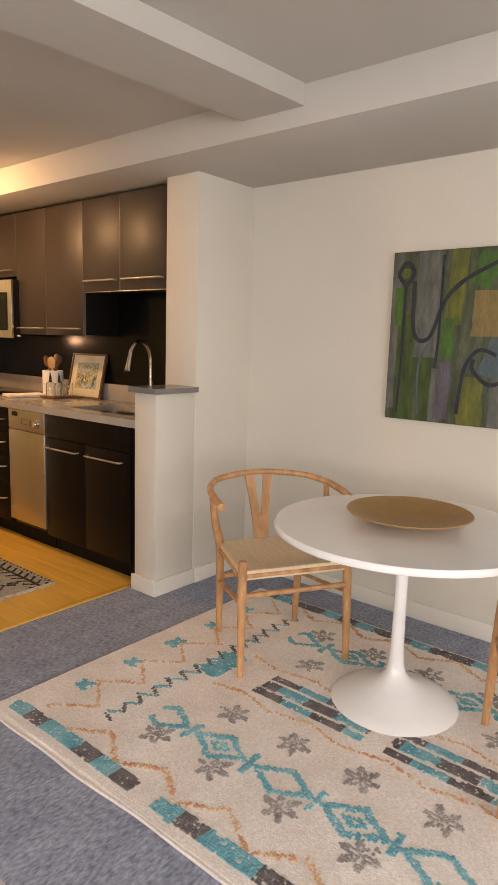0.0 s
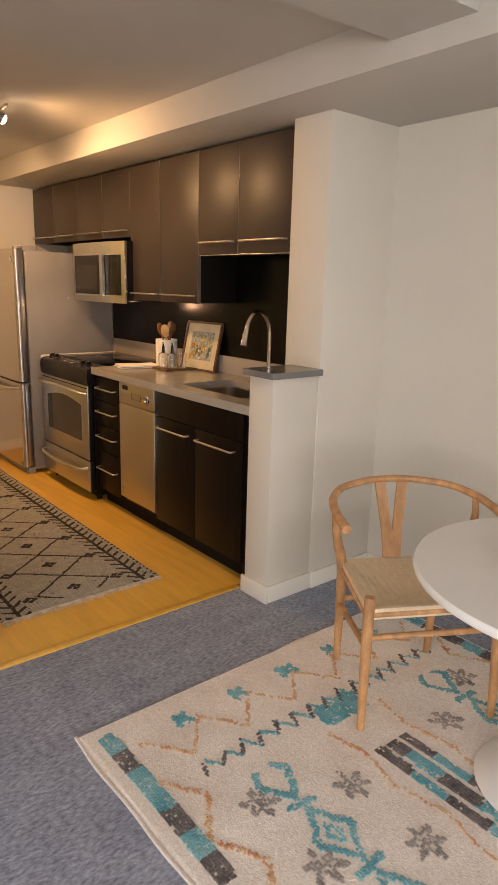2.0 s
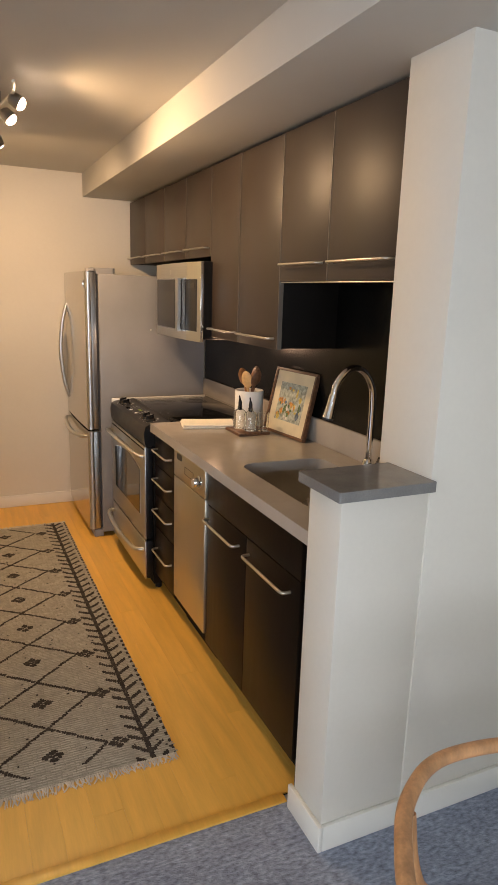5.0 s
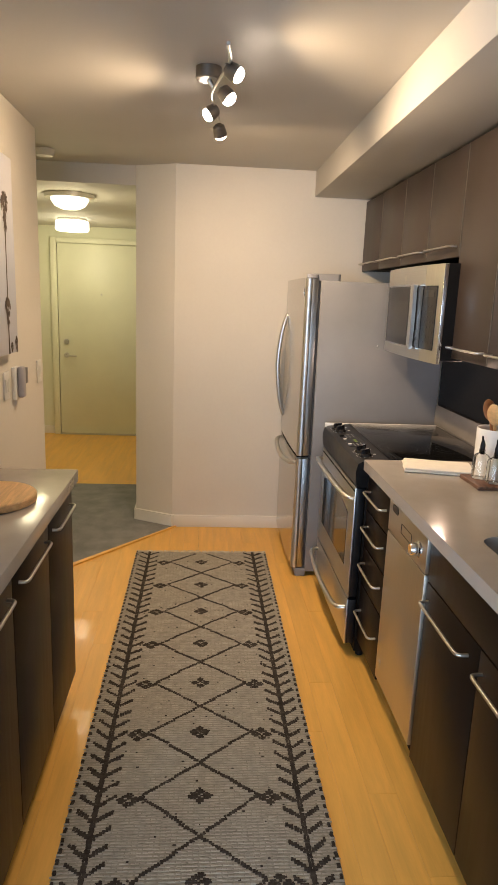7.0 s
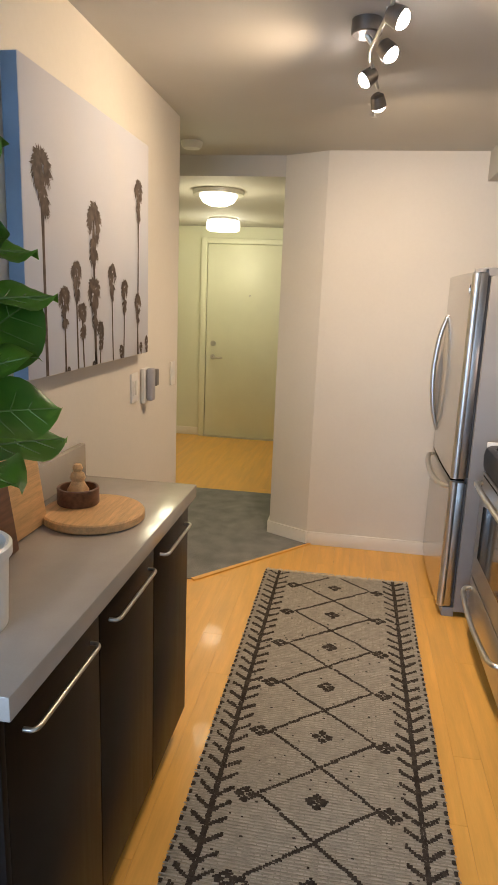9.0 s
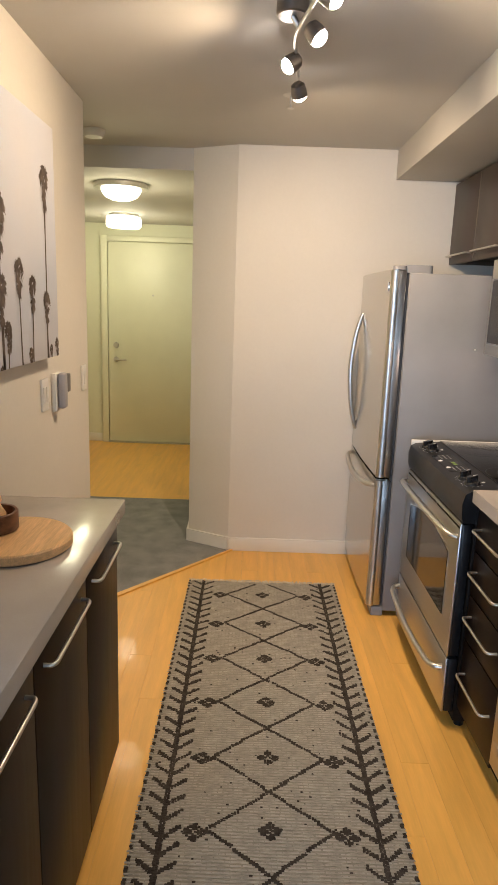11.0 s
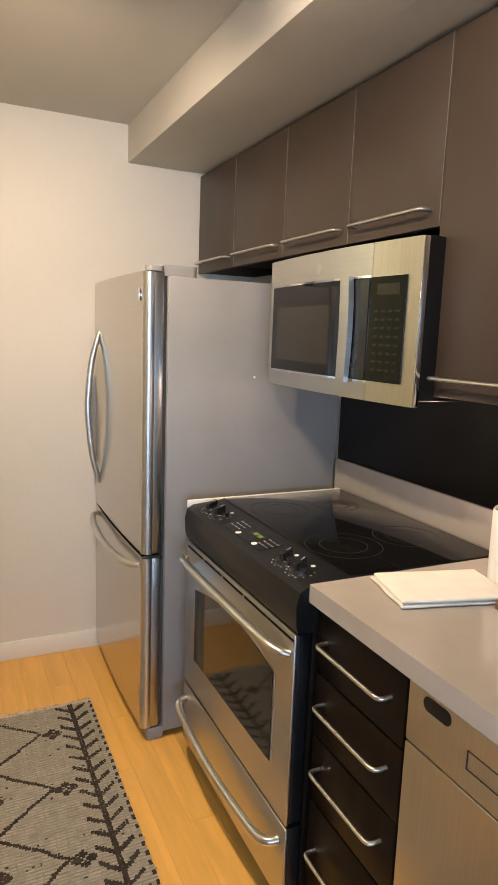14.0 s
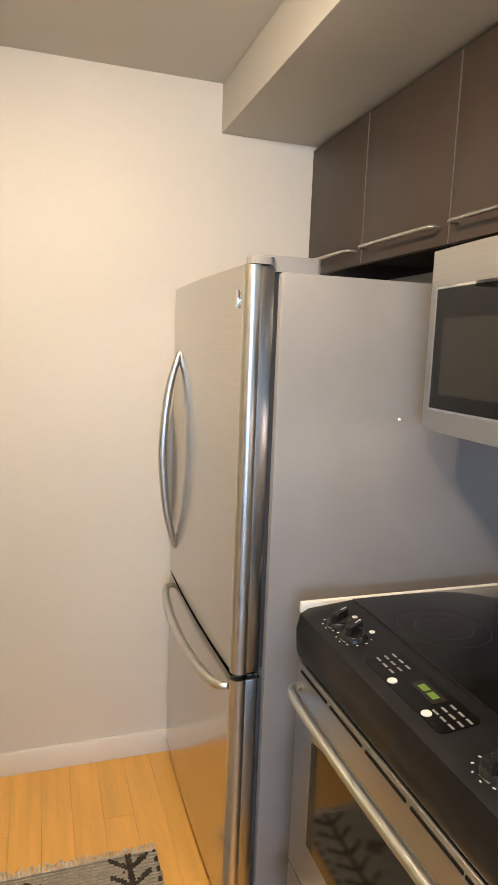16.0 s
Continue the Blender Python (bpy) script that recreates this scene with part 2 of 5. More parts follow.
def tube(points, radius, seg=10, flat=1.0, smooth=True, steps=6):
    """A round rod along points; radius a number or one per given point; flat squashes it upright."""
    pts = smooth_path(points, steps) if smooth else [Vector(q) for q in points]
    n = len(pts)
    rad = [radius] * n if not isinstance(radius, (list, tuple)) else [float(np.interp(i / (n - 1), np.linspace(0, 1, len(radius)), radius)) for i in range(n)]
    bm = bmesh.new()
    rings, up = [], None
    for i, q in enumerate(pts):
        d = (pts[min(i + 1, n - 1)] - pts[max(i - 1, 0)]).normalized()
        if up is None:
            up = d.cross(Vector((0, 0, 1)))
            if up.length < 0.1:
                up = d.cross(Vector((0, 1, 0)))
        side = (up - d * up.dot(d)).normalized()
        up = side
        w = d.cross(side)
        rings.append([bm.verts.new(q + rad[i] * (math.cos(2 * math.pi * k / seg) * side + flat * math.sin(2 * math.pi * k / seg) * w)) for k in range(seg)])
    for a, b in zip(rings, rings[1:]):
        for k in range(seg):
            bm.faces.new((a[k], a[(k + 1) % seg], b[(k + 1) % seg], b[k]))
    bm.faces.new(rings[0][::-1])
    bm.faces.new(rings[-1])
    return bm


def prism(outline, z0, z1):
    bm = bmesh.new()
    lo = [bm.verts.new((x, y, z0)) for x, y in outline]
    hi = [bm.verts.new((x, y, z1)) for x, y in outline]
    bm.faces.new(lo[::-1])
    bm.faces.new(hi)
    for i in range(len(lo)):
        j = (i + 1) % len(lo)
        bm.faces.new((lo[i], lo[j], hi[j], hi[i]))
    return bm


def prism_x(outline, x0, x1):
    """An outline in y and z drawn out along x."""
    bm = prism([(y, z) for y, z in outline], x0, x1)
    for v in bm.verts:
        v.co = Vector((v.co.z, v.co.x, v.co.y))
    return bm


def rounded(x0, x1, y0, y1, r, n=6):
    pts = []
    for cx, cy, a in ((x1 - r, y1 - r, 0), (x0 + r, y1 - r, 90), (x0 + r, y0 + r, 180), (x1 - r, y0 + r, 270)):
        for k in range(n + 1):
            t = radians(a + 90 * k / n)
            pts.append((cx + r * math.cos(t), cy + r * math.sin(t)))
    return pts


# ---- structure ----
TOP = 2.337
SOFFIT = 2.183


def wall(name, *box, mat=PAINT):
    return solid(name, B(*box, bev=0), mat, "matt off-white painted plaster wall", "wall", "structure")


solid("floor_slab", B(-8.9, 3.0, -2.8, 3.7, -0.15, -0.02, 0), TOE, "floor slab beneath the coverings", "floor", "structure")
solid("carpet_living", prism([(-2.49, -2.6), (2.9, -2.6), (2.9, 3.43), (-2.49, 3.43)], -0.02, 0.0), CARPET, "blue-grey heathered carpet of the living area", "carpet", "structure")
solid("carpet_hall", prism([(-5.03, 1.285), (-5.735, 1.895), (-5.87, 1.6), (-6.70, 1.6), (-6.70, 0.1), (-5.03, 0.1)], -0.02, 0.006), HALLCARPET, "dark grey low-pile hallway carpet", "carpet", "structure")

wall("wall_kitchen_back", -5.85, -2.50, 3.345, 3.50, 0, TOP)
wall("wall_dining_back", -2.262, 3.0, 3.43, 3.60, 0, TOP)
wall("wall_kitchen_end", -5.87, -5.725, 1.860, 3.345, 0, TOP)
solid("wall_hall_corner", prism([(-5.725, 1.860), (-5.855, 1.605), (-8.69, 1.605), (-8.69, 1.75), (-5.87, 1.75), (-5.87, 1.860)], 0, TOP), PAINT, "angled off-white plaster wall corner into the hall", "wall", "structure")
wall("wall_palm", -5.03, -2.60, 1.06, 1.19, 0, TOP)
wall("wall_living_west", -2.60, -2.48, -2.6, 1.19, 0, TOP)
wall("wall_hall_return", -5.03, -4.91, 0.1, 1.06, 0, TOP, mat=HALLP)
wall("wall_hall_left", -8.69, -4.91, -0.03, 0.1, 0, TOP, mat=HALLP)
wall("wall_hall_end", -8.82, -8.69, -0.03, 1.75, 0, TOP, mat=HALLP)
# window walls with real openings
for nm, y0, y1, z0, z1 in (("wall_east_low", -2.6, 3.43, 0, 0.45), ("wall_east_high", -2.6, 3.43, 2.2, TOP), ("wall_east_side", -2.6, -1.4, 0.45, 2.2), ("wall_east_end", 1.8, 3.43, 0.45, 2.2)):
    wall(nm, 2.9, 3.04, y0, y1, z0, z1)
for nm, x0, x1, z0, z1 in (("wall_south_low", -2.6, 3.04, 0, 0.45), ("wall_south_high", -2.6, 3.04, 2.2, TOP), ("wall_south_side", -2.6, -0.7, 0.45, 2.2), ("wall_south_end", 1.9, 3.04, 0.45, 2.2)):
    wall(nm, x0, x1, -2.74, -2.6, z0, z1)
# knee wall with the column on it, beside the sink
solid("wall_pier", joined(B(-2.430, -2.268, 2.718, 3.0, 0, 1.065, 0.004), B(-2.50, -2.262, 2.995, 3.60, 0, TOP, 0.004)), PAINT, "off-white plaster half wall and column", "wall", "structure")
solid("cap_ledge", prism(rounded(-2.452, -2.236, 2.690, 2.994, 0.006), 1.065, 1.093), DARKQUARTZ, "dark grey stone ledge on the half wall", "ledge", "structure")
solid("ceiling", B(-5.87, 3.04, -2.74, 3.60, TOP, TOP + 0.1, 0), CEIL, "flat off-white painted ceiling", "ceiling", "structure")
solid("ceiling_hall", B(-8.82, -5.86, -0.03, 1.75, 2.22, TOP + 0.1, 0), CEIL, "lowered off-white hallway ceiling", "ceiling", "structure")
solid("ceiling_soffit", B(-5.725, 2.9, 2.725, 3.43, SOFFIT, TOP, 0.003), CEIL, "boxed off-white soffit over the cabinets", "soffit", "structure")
solid("ceiling_beam", prism([(-1.75, 2.7245), (-1.43, 2.7245), (-1.76, -2.6), (-2.08, -2.6)], 2.255, TOP), CEIL, "off-white ceiling beam", "beam", "structure")


def baseboard(*box):
    return solid("baseboard", B(*box, bev=0.003), TRIM, "white painted baseboard", "baseboard", "structure")


BB = 0.085
baseboard(-5.725, -5.711, 1.865, 2.70, 0, BB)
solid("baseboard", prism([(-5.711, 1.855), (-5.725, 1.870), (-5.866, 1.605), (-5.855, 1.595), (-5.85, 1.591)], 0, BB), TRIM, "white painted baseboard on the angled corner", "baseboard", "structure")
baseboard(-6.9, -5.852, 1.591, 1.605, 0, BB)
baseboard(-2.444, -2.254, 2.704, 2.718, 0, BB)
baseboard(-2.268, -2.254, 2.7185, 3.0, 0, BB)
baseboard(-2.262, -2.248, 3.0005, 3.43, 0, BB)
baseboard(-2.248, 2.9, 3.416, 3.43, 0, BB)
baseboard(-5.02, -3.86, 1.19, 1.204, 0, BB)
baseboard(-8.69, -8.676, 0.1, 0.43, 0, BB)
# bamboo edge strips where wood meets carpet
solid("trim_threshold", B(-2.50, -2.462, 1.205, 2.716, -0.01, 0.006, 0.004), BAMBOO, "bamboo threshold strip", "threshold", "structure")
e0, e1 = Vector((-5.03, 1.285, 0)), Vector((-5.735, 1.895, 0))
ew = Vector((0.61, 0.705, 0)).normalized() * 0.03
solid("trim_threshold_hall", prism([(e0.x, e0.y), ((e0 + ew).x, (e0 + ew).y), ((e1 + ew * 0.4).x, (e1 + ew * 0.4).y), (e1.x, e1.y)], -0.01, 0.010), BAMBOO, "bamboo threshold strip at the hall carpet", "threshold", "structure")

# windows of the living area
def window(name, frame_boxes, pane_box):
    w = thing(name, (frame_boxes[0][0], frame_boxes[0][2], frame_boxes[0][4]), "white-framed living room window with clear glass", "window", kind="structure")
    for f in frame_boxes:
        part("window_frame", B(*f, bev=0.003), TRIM, w)
    p = part("pane", B(*pane_box, bev=0), GLASS, w)
    p.visible_shadow = False


window("window_1", [(2.95, 3.0, -1.4, 1.8, 0.45, 0.51), (2.95, 3.0, -1.4, 1.8, 2.14, 2.2), (2.95, 3.0, -1.4, -1.34, 0.51, 2.14), (2.95, 3.0, 1.74, 1.8, 0.51, 2.14), (2.95, 3.0, 0.17, 0.23, 0.51, 2.14)], (2.97, 2.976, -1.34, 1.74, 0.51, 2.14))
window("window_2", [(-0.7, 1.9, -2.7, -2.65, 0.45, 0.51), (-0.7, 1.9, -2.7, -2.65, 2.14, 2.2), (-0.7, -0.64, -2.7, -2.65, 0.51, 2.14), (1.84, 1.9, -2.7, -2.65, 0.51, 2.14), (0.57, 0.63, -2.7, -2.65, 0.51, 2.14)], (-0.64, 1.84, -2.676, -2.67, 0.51, 2.14))

# entry door
door = thing("door_1", (-8.68, 0.95, 0), "closed cream painted flush entry door with brushed hardware", "door", kind="structure")
part("leaf", B(-8.688, -8.66, 0.50, 1.41, 0.012, 2.04, 0.002), DOORP, door)
part("frame", joined(B(-8.69, -8.64, 0.43, 0.494, 0, 2.10, 0.004), B(-8.69, -8.64, 1.416, 1.48, 0, 2.10, 0.004), B(-8.69, -8.64, 0.494, 1.416, 2.048, 2.10, 0.004)), DOORP, door, "cream painted door frame")
part("sill", B(-8.70, -8.62, 0.494, 1.416, 0, 0.012, 0.002), NICKEL, door, "metal door sill")
part("deadbolt", moved(lathe([(0, 0.02), (0.026, 0.018), (0.03, 0.0)], (0, 0, 0), 24), pose(-8.66, 0.575, 1.02, 0, 90, 0)), NICKEL, door, "round nickel deadbolt")
hnd = part("door_handle", moved(lathe([(0, 0.012), (0.026, 0.012), (0.028, 0.0)], (0, 0, 0), 24), pose(-8.66, 0.575, 0.875, 0, 90, 0)), NICKEL, door, "nickel lever handle")
part("lever", tube([(-8.655, 0.575, 0.875), (-8.61, 0.577, 0.875), (-8.60, 0.60, 0.875), (-8.60, 0.69, 0.872)], 0.009), NICKEL, hnd)
part("peephole", moved(lathe([(0, 0.006), (0.009, 0.006), (0.01, 0)], (0, 0, 0), 16), pose(-8.66, 0.955, 1.53, 0, 90, 0)), NICKEL, door, "small metal peephole")

# ---- kitchen: wall run ----


def bar_handle(parent, x0, x1, y, z, reach=0.032, r=0.005, name="handle"):
    """A slim bar with bent ends on a front that faces -y."""
    return part(name, tube([(x0, y, z), (x0, y - reach * 0.6, z), (x0 + 0.003, y - reach * 0.85, z), (x0 + 0.010, y - reach * 0.97, z), (x0 + 0.020, y - reach, z), (x1 - 0.020, y - reach, z), (x1 - 0.010, y - reach * 0.97, z), (x1 - 0.003, y - reach * 0.85, z), (x1, y - reach * 0.6, z), (x1, y, z)], r, 10, smooth=False), NICKEL, parent, "slim brushed nickel bar handle")


EDGEGLINT = material("edge_glint_grey", (0.22, 0.19, 0.16), 0.4, 0.4)


def upper_cabinet(x0, x1, z0, handle_up):
    c = thing("upper_cabinet", (x0, 3.34, z0), "dark brown laminate wall cabinet with closed flat door", "cabinet", "wall cabinets over the worktop")
    part("body", B(x0 + 0.001, x1 - 0.001, 3.077, 3.343, z0, SOFFIT - 0.012, 0.001), TOE, c, "dark cabinet carcass")
    d = part("door", B(x0 + 0.002, x1 - 0.002, 3.055, 3.075, z0 - 0.004, SOFFIT - 0.014, 0.0015), UPPER, c)
    # pale strip drawn in for the bright highlight along the door's edge banding
    part("edge_glint", B(x1 - 0.0018, x1 + 0.0004, 3.0535, 3.0745, z0 - 0.004, SOFFIT - 0.014, 0), EDGEGLINT, d, "thin pale strip standing in for the door edge highlight")
    bar_handle(d, x0 + 0.035, x1 - 0.035, 3.055, z0 + handle_up)
    return c


for a, b in ((-5.722, -5.318), (-5.318, -4.887), (-4.887, -4.488), (-4.488, -4.10)):
    upper_cabinet(a, b, 1.748, 0.038)
for a, b in ((-4.10, -3.737), (-3.737, -3.327)):
    upper_cabinet(a, b, 1.348, 0.04)
for a, b in ((-3.327, -2.965), (-2.965, -2.552)):
    upper_cabinet(a, b, 1.622, 0.058)
solid("cabinet_filler", B(-2.549, -2.503, 3.075, 3.343, 1.60, SOFFIT - 0.012, 0.001), BASE, "dark narrow filler panel beside the column", "panel", "structure")
rail = thing("under_cabinet_rail", (-2.95, 3.1, 1.60), "thin pale rail under the short wall cabinets", "rail")
part("strip", B(-3.32, -2.555, 3.058, 3.085, 1.612, 1.616, 0.001), NICKEL, rail)
solid("backsplash", B(-4.90, -2.503, 3.335, 3.344, 0.915, 1.75, 0), SPLASH, "glossy black backsplash panel", "backsplash", "structure")
solid("backsplash_upstand", B(-4.888, -2.503, 3.318, 3.3345, 0.9155, 1.025, 0.002), QUARTZ, "low grey stone upstand", "upstand", "structure")


def slab_with_hole(outer, inner, z0, z1):
    bm = bmesh.new()
    loops = []
    for o in (outer, inner):
        vs = [bm.verts.new((x, y, z1)) for x, y in o]
        loops.append([bm.edges.new((vs[i], vs[(i + 1) % len(vs)])) for i in range(len(vs))])
    bmesh.ops.triangle_fill(bm, use_beauty=True, edges=loops[0] + loops[1])
    top = list(bm.faces)
    ret = bmesh.ops.extrude_face_region(bm, geom=top)
    bmesh.ops.translate(bm, vec=(0, 0, z0 - z1), verts=[g for g in ret["geom"] if isinstance(g, bmesh.types.BMVert)])
    return bm


SINK = (-3.175, -2.60, 2.832, 3.195)
solid("worktop", slab_with_hole([(-4.055, 2.725), (-2.432, 2.725), (-2.432, 2.993), (-2.502, 2.993), (-2.502, 3.333), (-4.055, 3.333)], rounded(*SINK, 0.06), 0.872, 0.915), QUARTZ, "polished grey quartz kitchen worktop", "worktop")
sink = thing("sink", (-2.9, 3.02, 0.70), "undermounted stainless steel sink basin", "sink")
sb = bmesh.new()
ro = [rounded(SINK[0] - d, SINK[1] + d, SINK[2] - d, SINK[3] + d, 0.06 + d) for d in (0.004, 0.004, -0.012)]
rg = [[sb.verts.new((x, y, z)) for x, y in o] for o, z in zip(ro, (0.871, 0.74, 0.71))]
for a, b in zip(rg, rg[1:]):
    for i in range(len(a)):
        sb.faces.new((a[i], a[(i + 1) % len(a)], b[(i + 1) % len(a)], b[i]))
sb.faces.new(rg[-1])
part("basin", sb, material("sink_steel", (0.42, 0.40, 0.37), 0.28, 1.0, vary=0.06, scale=9), sink)
part("drain", lathe([(0, 0.004), (0.03, 0.004), (0.042, 0.001), (0.042, -0.004)], (-2.9, 3.04, 0.711), 24), CHROME, sink, "round chrome drain")

faucet = thing("faucet", (-2.89, 3.235, 0.915), "tall chrome gooseneck pull-down kitchen faucet", "faucet")
FX, FY = -2.89, 3.235
part("base", lathe([(0.0, 0), (0.029, 0), (0.029, 0.006), (0.024, 0.012), (0.022, 0.05), (0.015, 0.062), (0.0, 0.064)], (FX, FY, 0.9155), 28), CHROME, faucet)
part("neck", tube([(FX, FY, 0.96), (FX, FY, 1.17), (FX + 0.001, FY - 0.010, 1.25), (FX + 0.005, FY - 0.055, 1.308), (FX + 0.010, FY - 0.115, 1.315), (FX + 0.015, FY - 0.165, 1.27), (FX + 0.018, FY - 0.18, 1.225)], 0.0125, 14), CHROME, faucet)
sp = part("spray_head", tube([(FX + 0.018, FY - 0.18, 1.228), (FX + 0.019, FY - 0.19, 1.185), (FX + 0.02, FY - 0.20, 1.145)], [0.015, 0.017, 0.021], 16), CHROME, faucet)
part("nozzle", tube([(FX + 0.02, FY - 0.20, 1.146), (FX + 0.02, FY - 0.2005, 1.140)], 0.018, 16, smooth=False), BLACK, sp, "black spray nozzle")
part("lever", tube([(FX + 0.01, FY - 0.005, 0.955), (FX + 0.06, FY - 0.01, 0.960), (FX + 0.085, FY - 0.012, 1.0)], [0.012, 0.009, 0.006], 10), CHROME, faucet)

# base units
FRONT = 2.748
drawers = thing("drawer_unit", (-3.885, 3.03, 0), "espresso brown base unit with four closed drawers", "cabinet", "base units")
part("body", B(-4.052, -3.722, FRONT + 0.022, 3.33, 0.10, 0.870, 0.001), TOE, drawers)
part("plinth", B(-4.052, -3.722, 2.815, 2.83, 0.0, 0.10, 0), TOE, drawers, "black recessed plinth")
for z0, z1, h in ((0.705, 0.858, 0.79), (0.545, 0.70, 0.638), (0.375, 0.54, 0.474), (0.105, 0.37, 0.258)):
    d = part("drawer", B(-4.045, -3.725, FRONT, FRONT + 0.02, z0, z1, 0.0015), BASE, drawers)
    bar_handle(d, -4.004, -3.768, FRONT, h)

dw = thing("dishwasher", (-3.51, 3.0, 0), "built-in dishwasher with pale satin steel front", "dishwasher")
part("body", B(-3.716, -3.304, 2.78, 3.32, 0.10, 0.868, 0.002), BLACK, dw)
part("door", B(-3.714, -3.306, 2.742, 2.778, 0.135, 0.735, 0.003), SHEENSTEEL, dw, "pale satin steel door")
cp = part("control_panel", B(-3.714, -3.306, 2.742, 2.778, 0.739, 0.866, 0.003), SHEENSTEEL, dw, "pale satin steel control panel")
part("grip", moved(prism(rounded(-3.672, -3.602, 0.824, 0.852, 0.0135), -0.0008, 0.0008), pose(0, 2.7418, 0, 90, 0, 0)), BLACK, cp, "dark recessed grip")
part("display_outline", joined(B(-3.56, -3.45, 2.7405, 2.7425, 0.779, 0.7805, 0), B(-3.56, -3.45, 2.7405, 2.7425, 0.812, 0.8135, 0), B(-3.56, -3.5585, 2.7405, 2.7425, 0.779, 0.8135, 0), B(-3.4515, -3.45, 2.7405, 2.7425, 0.779, 0.8135, 0)), GREYMARK, cp)
part("knob", moved(lathe([(0, 0.03), (0.017, 0.03), (0.02, 0.026), (0.021, 0.008), (0.027, 0.004), (0.028, 0)], (0, 0, 0), 28), pose(-3.375, 2.742, 0.795, 90, 0, 0)), CHROME, cp, "round chrome dial")
part("badge", B(-3.70, -3.665, 2.7405, 2.743, 0.19, 0.225, 0.001), NICKEL, dw, "small rectangular badge")
part("kick_plate", B(-3.716, -3.304, 2.81, 2.83, 0.0, 0.13, 0), TOE, dw, "black kick plate")

su = thing("sink_unit", (-2.9, 3.03, 0), "espresso brown sink base unit with two closed doors", "cabinet", "base units")
part("body", joined(B(-3.298, -3.28, FRONT + 0.022, 3.33, 0.10, 0.870, 0.001), B(-2.52, -2.503, FRONT + 0.022, 3.33, 0.10, 0.870, 0.001), B(-3.28, -2.52, FRONT + 0.022, 3.33, 0.10, 0.12, 0.001), B(-3.28, -2.52, FRONT + 0.022, FRONT + 0.03, 0.12, 0.868, 0), B(-2.502, -2.434, FRONT + 0.012, 2.99, 0.0, 0.868, 0.001)), TOE, su)
part("plinth", B(-3.298, -2.503, 2.815, 2.83, 0.0, 0.10, 0), TOE, su, "black recessed plinth")
part("front_panel", B(-3.292, -2.505, FRONT, FRONT + 0.02, 0.728, 0.866, 0.0015), BASE, su)
for a, b in ((-3.292, -2.905), (-2.901, -2.505)):
    d = part("door", B(a, b, FRONT, FRONT + 0.02, 0.105, 0.723, 0.0015), BASE, su)
    bar_handle(d, a + 0.025, b - 0.060, FRONT, 0.668, r=0.0052)

# range
stove = thing("range", (-4.445, 3.0, 0), "freestanding stainless electric range with black glass cooktop", "range")
SX0, SX1 = -4.822, -4.062
part("body", B(SX0, SX1, 2.745, 3.31, 0.03, 0.868, 0.003), TOE, stove, "black side panels")
part("cooktop", B(SX0 - 0.006, SX1 + 0.004, 2.835, 3.312, 0.905, 0.919, 0.003), BLACKGLASS, stove, "black ceramic glass cooktop")
for cx, cy, r in ((-4.64, 3.17, 0.075), (-4.27, 3.17, 0.095), (-4.64, 2.95, 0.095), (-4.26, 2.95, 0.105)):
    for k in (0.62, 1.0):
        part("burner_ring", lathe([(r * k, 0), (r * k + 0.0007, 0.0003), (r * k + 0.0014, 0)], (cx, cy, 0.9192), 56), GREYMARK, stove)
panel = part("control_panel", prism_x([(2.835, 0.917), (2.722, 0.906), (2.702, 0.895), (2.694, 0.862), (2.697, 0.812), (2.703, 0.794), (2.744, 0.792), (2.745, 0.868), (2.84, 0.868)], SX0 - 0.004, SX1 + 0.004), BLACK, stove, "sloped black control panel")
part("cooktop_rim", B(SX0 - 0.019, SX0 - 0.0065, 2.705, 3.312, 0.893, 0.9200, 0.003), CERAMIC, stove, "pale side rim along the cooktop")
part("cooktop_joint", B(SX0 - 0.0055, SX1 + 0.003, 2.8325, 2.8365, 0.9165, 0.9195, 0.001), BLACK, stove)
def slope(y):
    return 0.906 + (y - 2.722) / 0.113 * 0.011
def on_slope(bm, x, y, turn=0):
    return moved(bm, pose(x, y, slope(y), 5.5, 0, turn))
DIALBLACK = material("satin_black_dial", (0.016, 0.016, 0.017), 0.25, spec=0.45, vary=0.1, scale=20)
for x, mx in ((-4.728, -4.742), (-4.662, -4.665), (-4.222, -4.243), (-4.148, -4.159)):
    y = 2.752
    k = part("knob", on_slope(joined(lathe([(0.0, 0.012), (0.024, 0.011), (0.027, 0.008), (0.029, 0.0)], (0, 0, 0), 32), prism(rounded(-0.0075, 0.0075, -0.025, 0.025, 0.007, 4), 0.010, 0.030)), x, y, 28), DIALBLACK, panel, "round black dial with raised grip")
    part("grip_line", on_slope(B(-0.001, 0.001, 0.004, 0.023, 0.0295, 0.0305, 0), x, y, 28), WHITEMARK, k)
    part("mark", on_slope(lathe([(0, 0.0012), (0.0062, 0.0012), (0.0062, 0)], (0, 0, 0), 16), mx, 2.795), WHITEMARK, panel)
    part("scale", joined(*[on_slope(B(-0.0022, 0.0022, -0.0013, 0.0013, 0.0002, 0.001, 0), x + 0.037 * math.cos(a), y + 0.036 * math.sin(a), 40 * i) for i, a in enumerate([0.55 * k - 3.6 for k in range(9)])]), WHITEMARK, panel)
    part("legend", on_slope(B(-0.010, 0.010, -0.0022, 0.0022, 0.0002, 0.001, 0), x + 0.004, 2.7255), GREYPRINT, panel)
